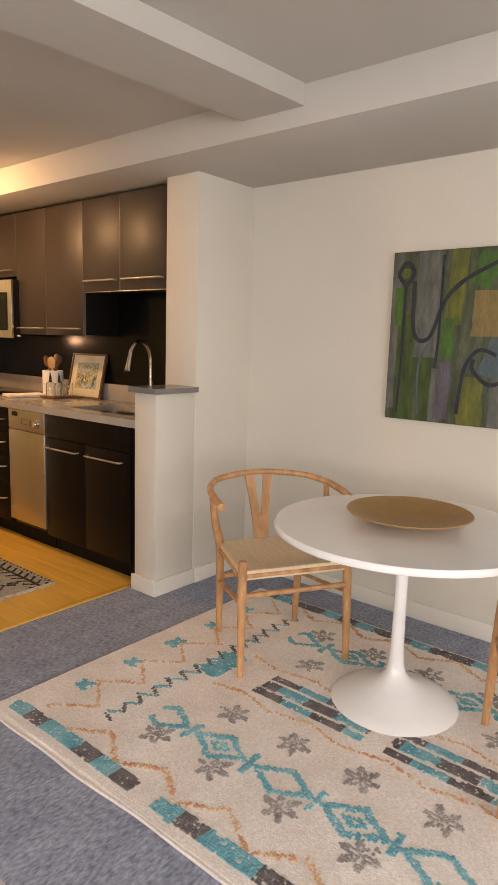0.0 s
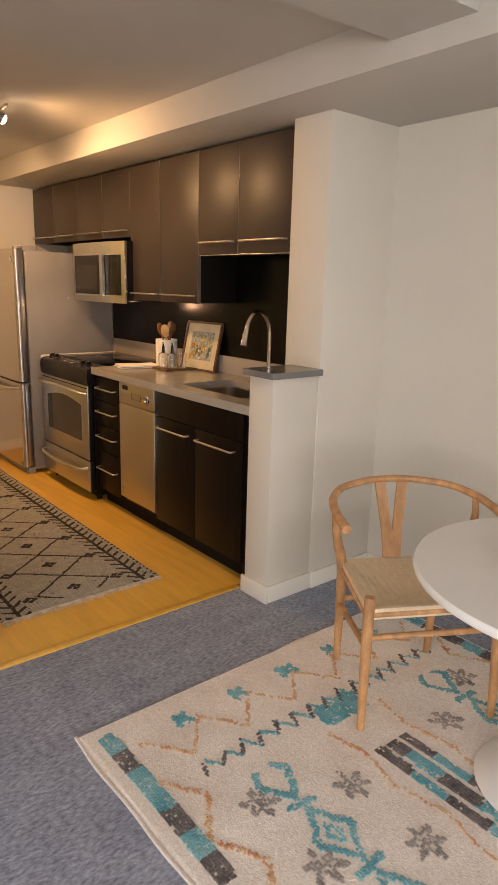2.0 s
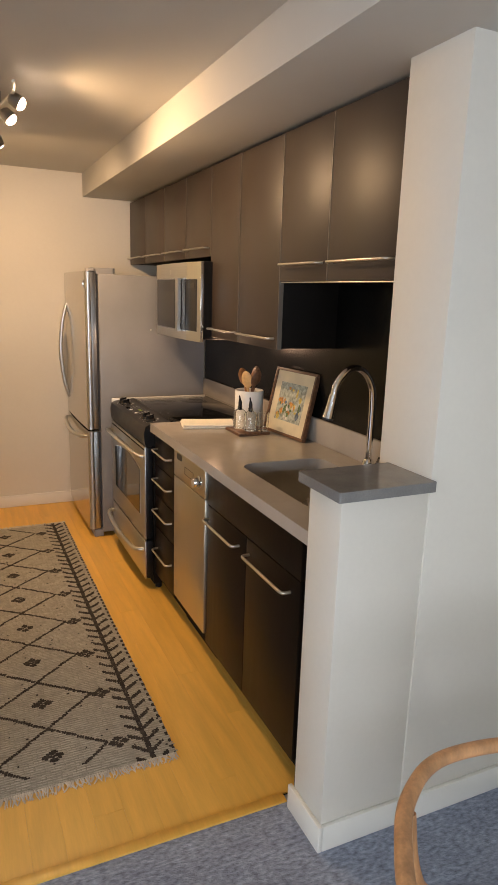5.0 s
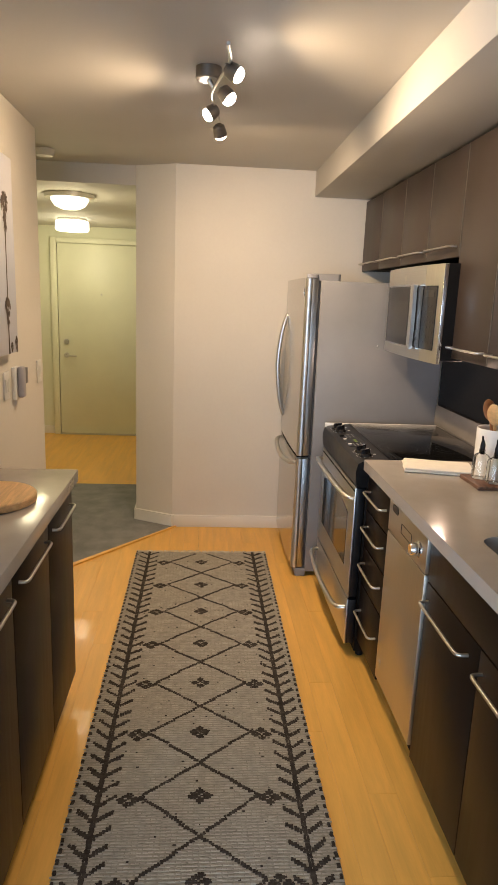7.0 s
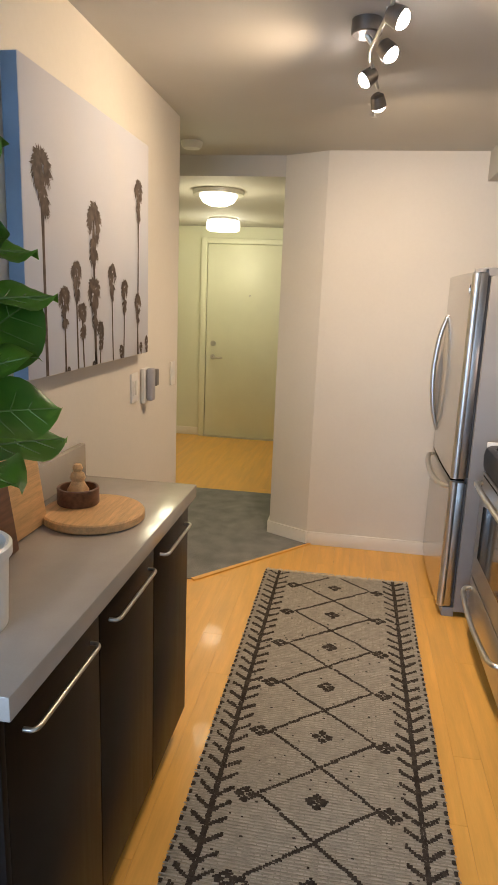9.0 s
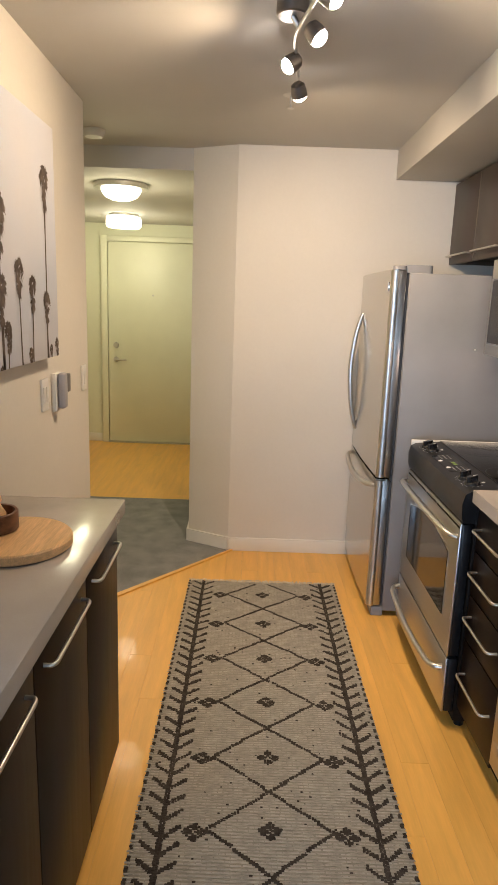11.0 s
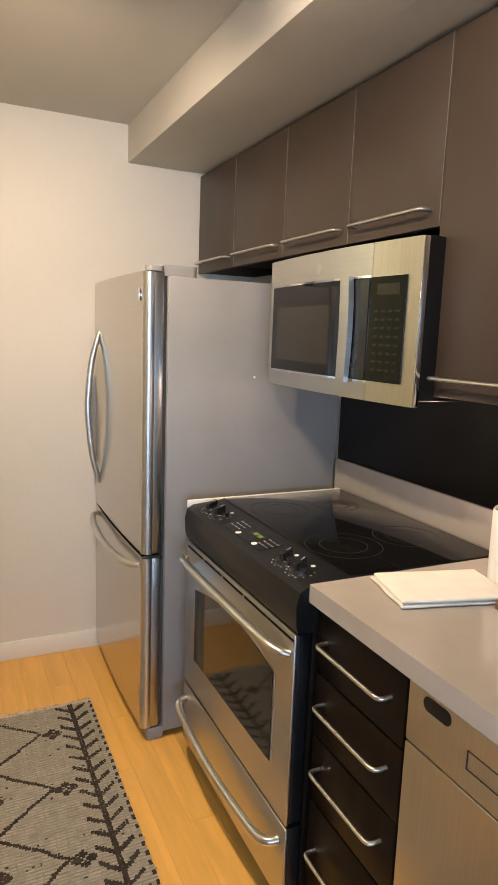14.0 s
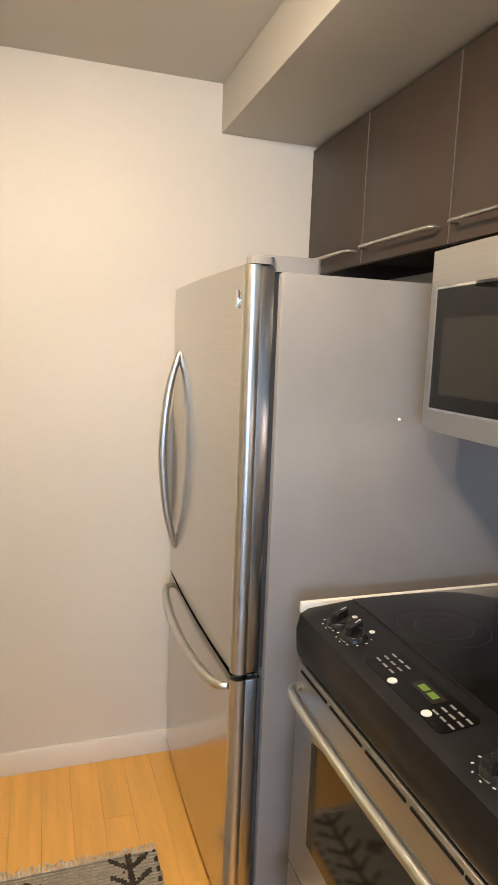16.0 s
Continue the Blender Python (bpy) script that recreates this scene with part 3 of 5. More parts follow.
part("control_bezel", on_slope(prism(rounded(-0.125, 0.125, -0.040, 0.040, 0.012), 0.0002, 0.0014), -4.448, 2.765), BLACKGLASS, panel, "glossy black touch panel")
part("display_window", on_slope(prism(rounded(-0.036, 0.036, -0.014, 0.014, 0.003), 0.0012, 0.0020), -4.43, 2.775), OVENGLASS, panel, "dark clock window")
part("display", on_slope(joined(B(-0.024, -0.003, -0.007, 0.007, 0.0020, 0.0024, 0), B(0.003, 0.024, -0.007, 0.007, 0.0020, 0.0024, 0)), -4.43, 2.775), LED, panel, "green lit clock display")
for x in (-4.56, -4.537, -4.514, -4.375, -4.354, -4.333):
    for y in (2.752, 2.769, 2.786):
        part("button", on_slope(B(-0.0075, 0.0075, -0.0022, 0.0022, 0.0012, 0.0020, 0), x, y), GREYPRINT, panel)
for x in (-4.485, -4.378):
    part("button", on_slope(lathe([(0, 0.0035), (0.0085, 0.003), (0.0095, 0.001)], (0, 0, 0), 20), x, 2.737), WHITEMARK, panel, "round white button")
od = part("oven_door", B(SX0 + 0.006, SX1 - 0.006, 2.708, 2.742, 0.288, 0.786, 0.004), BLACK, stove, "oven door with black sides")
part("door_skin", B(SX0 + 0.004, SX1 - 0.004, 2.699, 2.708, 0.286, 0.788, 0.003), STEEL, od, "brushed stainless door front")
part("vent", joined(*[B(x, x + 0.135, 2.697, 2.701, 0.770, 0.776, 0) for x in (-4.795, -4.645, -4.495, -4.345, -4.205)]), TOE, od)
wpts = [(-4.715, 0.405), (-4.160, 0.405), (-4.160, 0.650)] + [(-4.160 - 0.555 * k / 12, 0.650 + 0.036 * math.sin(math.pi * k / 12)) for k in range(1, 12)] + [(-4.715, 0.650)]
part("window_surround", moved(prism([(-4.4375 + (x + 4.4375) * 1.022, 0.53 + (z - 0.53) * 1.045) for x, z in wpts], -0.0015, 0.0015), pose(0, 2.6985, 0, 90, 0, 0)), NICKEL, od, "thin polished window surround")
part("oven_window", moved(prism(wpts, -0.002, 0.002), pose(0, 2.697, 0, 90, 0, 0)), OVENGLASS, od, "dark glass oven window")
part("door_handle", tube([(-4.800, 2.70, 0.733), (-4.785, 2.676, 0.738), (-4.72, 2.660, 0.745), (-4.445, 2.650, 0.752), (-4.17, 2.660, 0.745), (-4.105, 2.676, 0.738), (-4.088, 2.70, 0.733)], [0.010, 0.0125, 0.0135, 0.014, 0.0135, 0.0125, 0.010], 14, flat=0.85), NICKEL, od, "bowed steel bar handle")
sd = part("drawer", B(SX0 + 0.006, SX1 - 0.006, 2.708, 2.742, 0.065, 0.276, 0.004), BLACK, stove, "storage drawer")
part("drawer_skin", B(SX0 + 0.004, SX1 - 0.004, 2.699, 2.708, 0.064, 0.277, 0.003), STEEL, sd, "brushed stainless drawer front")
part("drawer_handle", tube([(-4.79, 2.70, 0.225), (-4.775, 2.668, 0.222), (-4.70, 2.656, 0.212), (-4.445, 2.648, 0.205), (-4.19, 2.656, 0.212), (-4.115, 2.668, 0.222), (-4.10, 2.70, 0.225)], 0.012, 12), NICKEL, sd, "bowed steel drawer handle")
for x in (-4.79, -4.095):
    for y in (2.78, 3.27):
        part("foot", lathe([(0, 0), (0.018, 0), (0.018, 0.031), (0, 0.031)], (x, y, 0), 16), BLACK, stove)

# microwave over the range
mw = thing("microwave", (-4.445, 3.2, 1.32), "stainless over-the-range microwave oven with black door glass", "microwave")
MX0, MX1 = -4.848, -4.076
part("body", B(MX0 + 0.006, MX1 + 0.004, 3.011, 3.333, 1.330, 1.717, 0.004), TOE, mw, "black casing")
def bowed(x0, x1, z0, z1, y_edge, y_mid, back, n=14):
    cx, hw = (MX0 + MX1) / 2, (MX1 - MX0) / 2
    f = lambda x: y_mid + (y_edge - y_mid) * ((x - cx) / hw) ** 2
    xs = [x0 + (x1 - x0) * i / n for i in range(n + 1)]
    return prism([(x, f(x)) for x in xs] + [(x1, back), (x0, back)], z0, z1)
mdoor = part("door", bowed(MX0, -4.2495, 1.316, 1.716, 2.995, 2.972, 3.010), STEEL, mw, "stainless door")
part("control_front", bowed(-4.2480, MX1, 1.316, 1.716, 2.995, 2.972, 3.010), SHEENSTEEL, mw, "stainless control front")
part("side_trim", B(MX1 - 0.001, MX1 + 0.004, 2.994, 3.010, 1.318, 1.714, 0.0015), CHROME, mw, "polished side edge")
part("glass_surround", bowed(-4.818, -4.2500, 1.362, 1.636, 2.9925, 2.9695, 2.99), CHROME, mdoor, "thin polished glass surround")
part("door_glass", bowed(-4.812, -4.2505, 1.368, 1.630, 2.9915, 2.9685, 2.989), BLACKGLASS, mdoor, "black door glass")
kp = part("keypad", bowed(-4.2475, -4.118, 1.368, 1.630, 2.9915, 2.9685, 2.99), BLACKGLASS, mw, "black keypad")
part("inner_screen", bowed(-4.775, -4.42, 1.400, 1.565, 2.9908, 2.9678, 2.988), OVENGLASS, mdoor, "darker viewing screen")
part("keys", joined(*[bowed(-4.226 + 0.026 * i, -4.212 + 0.026 * i, 1.395 + 0.021 * j, 1.401 + 0.021 * j, 2.9908, 2.9678, 2.988, 2) for i in range(4) for j in range(8)]), material("faint_key_print", (0.011, 0.011, 0.011), 0.2), kp, "faint grey keys")
part("display", bowed(-4.222, -4.140, 1.585, 1.612, 2.9908, 2.9678, 2.988, 4), OVENGLASS, kp, "unlit display")
part("grip_pocket", bowed(-4.318, -4.2520, 1.372, 1.626, 2.9900, 2.9660, 2.985, 6), DIALBLACK, mdoor, "glossy black grip recess")
part("door_handle", joined(moved(prism([(-4.350, 1.358), (-4.312, 1.358), (-4.306, 1.43), (-4.304, 1.50), (-4.306, 1.565), (-4.313, 1.636), (-4.352, 1.636), (-4.347, 1.50)], -0.010, 0.006), pose(0, 2.956, 0, 90, 0, 0)), B(-4.346, -4.320, 2.960, 2.976, 1.362, 1.385, 0.002), B(-4.346, -4.320, 2.960, 2.976, 1.612, 1.632, 0.002)), STEEL, mdoor, "broad flat steel handle")
part("emblem", moved(lathe([(0, 0.001), (0.014, 0.001), (0.015, 0)], (0, 0, 0), 24), pose(-4.50, 2.972, 1.668, 90, 0, 0)), NICKEL, mdoor, "round embossed emblem")
part("vent_grille", joined(*[B(-4.80 + 0.05 * i, -4.765 + 0.05 * i, 3.02, 3.05, 1.7165, 1.7195, 0) for i in range(14)]), BLACK, mw)
ul = part("underlight", B(-4.12, -4.095, 3.05, 3.075, 1.329, 1.335, 0.002), UNDERLIGHT, mw, "small lit cooktop lamp")
lamp("cooktop_light", "POINT", (-4.14, 3.10, 1.31), (-4.2, 3.16, 0), 2.2, (1, 0.70, 0.48), 0.03)

# refrigerator
fr = thing("refrigerator", (-5.31, 3.0, 0), "tall stainless bottom-freezer refrigerator with grey sides", "refrigerator")
FX0, FX1 = -5.708, -4.915
GASKET = material("grey_rubber", (0.06, 0.06, 0.062), 0.6)
part("body", B(FX0, FX1, 2.655, 3.335, 0.03, 1.655, 0.006), FRIDGESIDE, fr, "grey textured cabinet sides")
def fridge_door(z0, z1, name):
    cx, hw = (FX0 + FX1) / 2, (FX1 - FX0) / 2
    xs = [FX0 + 0.002 + (2 * hw - 0.03) * i / 16 for i in range(17)]
    f = lambda x: 2.580 - 0.010 * (1 - ((x - cx) / hw) ** 2)
    bm = prism([(x, f(x)) for x in xs] + [(FX1 - 0.026, 2.645), (FX0 + 0.002, 2.645)], z0, z1)
    d = part(name, bm, DOORSTEEL, fr, "brushed stainless door")
    part("edge_trim", tube([(FX1 - 0.02, 2.596, z0 + 0.002), (FX1 - 0.02, 2.596, z1 - 0.002)], 0.022, 16, smooth=False), NICKEL, d, "rounded brushed edge trim")
    part("door_edge", B(FX1 - 0.03, FX1 - 0.003, 2.60, 2.641, z0 + 0.002, z1 - 0.002, 0.004), EDGESTEEL, d, "dark brushed door edge")
    part("gasket", B(FX0 + 0.02, FX1 - 0.016, 2.641, 2.655, z0 + 0.006, z1 - 0.012, 0.002), GASKET, d, "dark grey rubber door gasket")
    return d
up = fridge_door(0.712, 1.668, "fridge_door")
lo = fridge_door(0.055, 0.700, "freezer_door")
part("door_handle", tube([(-5.600, 2.578, 1.465), (-5.600, 2.566, 1.435), (-5.600, 2.541, 1.33), (-5.600, 2.526, 1.145), (-5.600, 2.541, 0.96), (-5.600, 2.566, 0.85), (-5.600, 2.578, 0.818)], [0.006, 0.009, 0.011, 0.012, 0.011, 0.009, 0.006], 12, flat=1.2), NICKEL, up, "bowed vertical steel handle")
part("freezer_handle", tube([(-5.66, 2.578, 0.665), (-5.63, 2.552, 0.66), (-5.50, 2.535, 0.647), (-5.31, 2.53, 0.638), (-5.12, 2.535, 0.647), (-4.99, 2.552, 0.66), (-4.96, 2.578, 0.665)], [0.008, 0.012, 0.014, 0.015, 0.014, 0.012, 0.008], 12), NICKEL, lo, "bowed horizontal steel handle")
part("hinge_cover", prism(rounded(-5.06, -4.925, 2.62, 2.76, 0.02), 1.655, 1.69), FRIDGESIDE, fr, "grey hinge cover")
part("hinge_cover", prism(rounded(-4.965, -4.91, 2.583, 2.64, 0.02), 1.668, 1.684), FRIDGESIDE, fr, "grey hinge cap")
part("nameplate", B(-4.995, -4.975, 2.5735, 2.577, 1.575, 1.615, 0.001), CHROME, up, "small chrome badge")
part("side_plug", moved(lathe([(0, 0.003), (0.003, 0.0026), (0.0042, 0.0)], (0, 0, 0), 16), pose(FX1, 2.976, 1.328, 0, 90, 0)), CERAMIC, fr, "small white plug on the side")
part("base_grille", B(FX0 + 0.005, FX1 - 0.005, 2.60, 2.66, 0.0, 0.05, 0.006), FRIDGESIDE, fr, "grey base grille")

# ---- worktop things ----
crock = thing("utensil_crock", (-3.88, 3.19, 0.915), "white ceramic crock holding wooden cooking utensils", "crock")
part("jar", lathe([(0, 0.004), (0.066, 0.0), (0.071, 0.006), (0.072, 0.176), (0.070, 0.180), (0.066, 0.178), (0.065, 0.012), (0, 0.011)], (-3.88, 3.19, 0.915), 40), CERAMIC, crock)
def spoon(tip, foot, mat):
    a, b = Vector(foot), Vector(tip)
    d = (b - a).normalized()
    bowl = bmesh.new()
    bmesh.ops.create_uvsphere(bowl, u_segments=14, v_segments=10, radius=1)
    q = d.to_track_quat("Z", "Y").to_matrix().to_4x4()
    moved(bowl, Matrix.Translation(b - d * 0.01) @ q @ Matrix.Diagonal((0.03, 0.010, 0.045, 1)))
    part("utensil", joined(tube([a, a.lerp(b, 0.5), b - d * 0.04], [0.006, 0.006, 0.007], 8), bowl), mat, crock, "wooden spoon")
spoon((-3.94, 3.18, 1.165), (-3.86, 3.20, 0.93), COPPERWOOD)
spoon((-3.85, 3.16, 1.16), (-3.89, 3.21, 0.93), OAK)
spoon((-3.885, 3.225, 1.18), (-3.87, 3.17, 0.93), WALNUT)
spoon((-3.82, 3.20, 1.17), (-3.90, 3.18, 0.93), WALNUT)
tray = solid("bottle_tray", B(-3.80, -3.63, 3.03, 3.19, 0.9155, 0.930, 0.003), WALNUT, "small reddish brown wooden tray on the worktop", "tray")
def cruet(x, y):
    c = thing("oil_cruet", (x, y, 0.9305), "small clear glass oil bottle with dark pourer", "bottle", "cruets on the tray")
    part("bottle", lathe([(0, 0.002), (0.029, 0), (0.031, 0.004), (0.031, 0.075), (0.026, 0.086), (0.011, 0.095), (0.011, 0.108), (0.009, 0.108), (0.009, 0.094), (0.024, 0.084), (0.0285, 0.074), (0.0285, 0.006), (0, 0.005)], (x, y, 0.9305), 28), GLASS, c)
    part("pourer", tube([(x, y, 1.02), (x, y, 1.055), (x + 0.004, y - 0.004, 1.075), (x + 0.012, y - 0.01, 1.09)], [0.009, 0.009, 0.004, 0.003], 10), BLACK, c, "dark metal pourer")
cruet(-3.752, 3.085)
cruet(-3.685, 3.11)
tum = thing("glass_tumbler", (-3.655, 3.165, 0.9305), "clear glass tumbler on the tray", "glass")
part("cup", lathe([(0, 0.001), (0.024, 0), (0.027, 0.09), (0.025, 0.09), (0.0225, 0.006), (0, 0.005)], (-3.655, 3.165, 0.9305), 24), GLASS, tum)

# folded towel
towel = thing("folded_towel", (-3.99, 2.99, 0.9155), "folded white linen towel lying on the worktop", "towel")
for k in range(2):
    g = bmesh.new()
    bmesh.ops.create_cube(g, size=1)
    bmesh.ops.subdivide_edges(g, edges=g.edges, cuts=7, use_grid_fill=True)
    for v in g.verts:
        w = noise.noise(Vector((v.co.x * 3, v.co.y * 3, k * 5.0))) * 0.004
        e = 1 - 0.05 * (2 * v.co.z) ** 2
        v.co = Vector((v.co.x * (0.175 - 0.006 * k) * e + w, v.co.y * (0.27 - 0.008 * k) * e + w, 0.009 * (k + 0.5 + v.co.z * 0.96) + (w * 0.5 if v.co.z > 0 else 0)))
    part("fold", moved(g, pose(-3.915, 2.985, 0.916, 0, 0, -14)), LINEN, towel)

# framed picture leaning on the upstand
fp = thing("framed_picture", (-3.60, 3.27, 0.915), "small framed garden print leaning against the upstand", "picture")
PM = Matrix.Translation((-3.60, 3.235, 0.917)) @ pose(0, 0, 0, 0, 0, 6) @ pose(0, 0, 0, -13, 0, 0)
W, H = 0.335, 0.315
for bx in ((-W / 2, W / 2, 0, 0.022, 0, 0.013), (-W / 2, W / 2, 0, 0.022, H - 0.013, H), (-W / 2, -W / 2 + 0.013, 0, 0.022, 0.013, H - 0.013), (W / 2 - 0.013, W / 2, 0, 0.022, 0.013, H - 0.013)):
    part("frame", moved(B(*bx, bev=0.002), PM), WALNUT, fp, "thin brown wood frame")
mount = part("mount", moved(B(-W / 2 + 0.011, W / 2 - 0.011, 0.010, 0.018, 0.011, H - 0.011, 0), PM), material("cream_mount", (0.72, 0.62, 0.42), 0.7), fp, "cream paper mount")
rnd = random.Random(5)
cols = [material("print_" + n, c, 0.6, vary=0.25, scale=60) for n, c in (("sky", (0.42, 0.44, 0.36)), ("orange", (0.62, 0.27, 0.06)), ("green", (0.12, 0.17, 0.07)), ("yellow", (0.65, 0.48, 0.12)), ("blue", (0.12, 0.16, 0.2)), ("white", (0.65, 0.6, 0.5)))]
part("print", moved(B(-0.105, 0.105, 0.0085, 0.0098, 0.068, 0.250, 0), PM), cols[0], mount)
for i in range(46):
    u, v = rnd.uniform(-0.095, 0.090), rnd.uniform(0.08, 0.165 if i < 38 else 0.235)
    c = cols[rnd.choice((1, 2, 3, 4, 5, 2, 3))]
    s, t = rnd.uniform(0.006, 0.016), rnd.uniform(0.006, 0.022)
    part("print_patch", moved(prism([(u + s * math.cos(a) * rnd.uniform(0.7, 1.2), v + t * math.sin(a) * rnd.uniform(0.7, 1.2)) for a in [k * 0.9 for k in range(7)]], 0, 0.0004 + i * 0.00001), PM @ pose(0, 0.0082, 0, 90, 0, 0)), c, mount)

# ---- kitchen: low unit under the palm canvas ----
IX0, IX1, IY0, IY1 = -3.822, -2.640, 1.192, 1.598
unit = thing("low_cabinet_run", (-3.25, 1.4, 0), "espresso brown three-door base cabinet against the wall", "cabinet")
part("body", B(IX0 + 0.02, IX1 - 0.02, IY0 + 0.005, 1.555, 0.10, 0.870, 0.002), BASE, unit)
part("end_panel", B(IX1 - 0.019, IX1 - 0.001, IY0 + 0.003, 1.577, 0.0, 0.870, 0.002), BASE, unit)
part("plinth", B(IX0 + 0.03, IX1 - 0.03, 1.49, 1.505, 0, 0.10, 0), TOE, unit, "black recessed plinth")
for a, b in ((-3.792, -3.428), (-3.424, -3.042), (-3.038, -2.657)):
    d = part("door", B(a, b, 1.558, 1.578, 0.105, 0.866, 0.0015), BASE, unit)
    part("handle", tube([(a + 0.045, 1.578, 0.805), (a + 0.0455, 1.592, 0.805), (a + 0.048, 1.596, 0.805), (a + 0.055, 1.600, 0.805), (a + 0.064, 1.601, 0.805), (b - 0.074, 1.601, 0.805), (b - 0.065, 1.600, 0.805), (b - 0.058, 1.596, 0.805), (b - 0.0555, 1.592, 0.805), (b - 0.055, 1.578, 0.805)], 0.0048, 10, smooth=False), NICKEL, d, "slim brushed nickel bar handle")
solid("side_worktop", B(IX0, IX1, IY0, IY1, 0.8705, 0.915, 0.003), QUARTZ, "polished grey quartz side worktop", "worktop")
solid("side_upstand", B(IX0, IX1, IY0, 1.214, 0.9155, 1.025, 0.002), QUARTZ, "low grey stone upstand on the side worktop", "upstand", "structure")

board = thing("round_board", (-3.44, 1.42, 0.915), "round light wood serving board on the side worktop", "board")
part("disc", lathe([(0, 0), (0.132, 0), (0.138, 0.004), (0.138, 0.022), (0.134, 0.026), (0, 0.026)], (-3.43, 1.405, 0.9155), 56), OAK, board)
pin = thing("wooden_bowl", (-3.465, 1.345, 0.942), "small dark wooden bowl on the round board", "bowl")
part("wall", lathe([(0, 0.002), (0.055, 0), (0.058, 0.004), (0.058, 0.046), (0.056, 0.048), (0.050, 0.047), (0.049, 0.01), (0, 0.009)], (-3.465, 1.345, 0.942), 36), WALNUT, pin)
grd = thing("wooden_grinder", (-3.465, 1.345, 0.952), "small turned wooden pestle standing in the bowl", "grinder")
part("post", lathe([(0, 0), (0.030, 0.0), (0.030, 0.03), (0.021, 0.045), (0.017, 0.055), (0.021, 0.064), (0.018, 0.076), (0.011, 0.082), (0.014, 0.092), (0.010, 0.102), (0, 0.103)], (-3.465, 1.345, 0.952), 28), OAK, grd)
cb = thing("cutting_board", (-3.18, 1.27, 0.915), "light wooden cutting board leaning on the upstand", "board", "boards on the side worktop")
CM = pose(-3.25, 1.285, 0.917, 8, 0, 0)
part("panel", moved(B(-0.11, 0.11, -0.0, 0.022, 0, 0.24, 0.006), CM), OAK, cb)
cb2 = thing("dark_board", (-3.08, 1.30, 0.915), "dark live-edge wooden board standing behind the pot", "board", "boards on the side worktop")
part("panel", moved(B(-0.10, 0.10, 0, 0.02, 0, 0.19, 0.006), pose(-3.06, 1.315, 0.917, 8, 0, 0)), WALNUT, cb2)

# fiddle-leaf plant
PX, PY = -2.815, 1.405
plant = thing("potted_plant", (PX, PY, 0.915), "fiddle-leaf fig with large green leaves in a white pot", "plant")
part("pot", lathe([(0, 0.002), (0.078, 0), (0.082, 0.004), (0.088, 0.135), (0.095, 0.14), (0.095, 0.158), (0.090, 0.162), (0.084, 0.160), (0.082, 0.145), (0, 0.14)], (PX, PY, 0.9155), 44), CERAMIC, plant, "white ceramic pot with raised rim")
part("soil", lathe([(0, 0.006), (0.04, 0.008), (0.0835, 0.0)], (PX, PY, 1.056), 28), SOIL, plant, "dark potting soil")
part("stem", tube([(PX, PY, 1.05), (PX + 0.01, PY, 1.2), (PX - 0.01, PY - 0.01, 1.38), (PX, PY, 1.62)], [0.011, 0.009, 0.007, 0.004], 8), STEM, plant)
def leaf(root, azimuth, rise, length, width, roll, droop):
    bm = bmesh.new()
    nu, nv = 12, 6
    grid = []
    for i in range(nu + 1):
        u = i / nu
        w = width * (math.sin(math.pi * u ** 0.8) ** 0.75) * (0.72 + 0.5 * u) if 0 < u < 1 else 0.002
        row = []
        for j in range(-nv // 2, nv // 2 + 1):
            s = j / (nv / 2)
            y = s * w / 2
            z = 0.10 * abs(y) + 0.012 * math.sin(9 * u + 2 * s) * abs(s) - droop * length * u * u
            row.append(bm.verts.new((u * length, y, z)))
        grid.append(row)
    for a, b in zip(grid, grid[1:]):
        for k in range(len(a) - 1):
            bm.faces.new((a[k], a[k + 1], b[k + 1], b[k]))
    ext = bmesh.ops.solidify(bm, geom=bm.faces[:], thickness=0.0012)
    m = Matrix.Translation(root) @ pose(0, 0, 0, 0, 0, azimuth) @ pose(0, 0, 0, roll, -rise, 0)
    lf = part("leaf", moved(bm, m), LEAF, plant)
    veins = [tube([(u * length, 0, 0.002 - droop * length * u * u) for u in (0.0, 0.3, 0.6, 0.95)], [0.0028, 0.002, 0.001], 6, steps=3)]
    for u in (0.2, 0.36, 0.52, 0.68):
        for sg in (-1, 1):
            w = width * (math.sin(math.pi * min(0.97, u + 0.12) ** 0.8) ** 0.75) * (0.72 + 0.5 * u) * 0.42
            veins.append(tube([(u * length, 0, 0.002 - droop * length * u * u), ((u + 0.13) * length, sg * w, 0.10 * w + 0.003 - droop * length * (u + 0.13) ** 2)], [0.0011, 0.0006], 5, smooth=False))
    part("leaf_rib", moved(joined(*veins), m), VEIN, lf)
for z, az, rise, ln, wd, roll, dr in ((1.17, 140, 6, 0.22, 0.13, 28, 0.12), (1.235, 132, 4, 0.20, 0.14, 48, 0.10), (1.32, 138, 38, 0.21, 0.19, 62, 0.12), (1.42, 135, 10, 0.20, 0.10, 22, 0.08), (1.50, 128, 10, 0.16, 0.08, 20, 0.1), (1.14, 60, 15, 0.2, 0.14, 10, 0.2), (1.22, 20, 25, 0.2, 0.15, 10, 0.2), (1.28, 90, 35, 0.17, 0.14, 20, 0.25), (1.34, 30, 30, 0.2, 0.14, 0, 0.2), (1.42, 70, 45, 0.2, 0.13, 0, 0.1), (1.50, 10, 45, 0.2, 0.13, 0, 0.1), (1.53, 140, 60, 0.2, 0.13, 0, 0.1), (1.12, 330, 15, 0.14, 0.12, 0, 0.2), (1.30, 340, 40, 0.14, 0.12, 0, 0.1)):
    leaf((PX, PY, z + 0.07), az, rise, ln, wd, roll, dr)

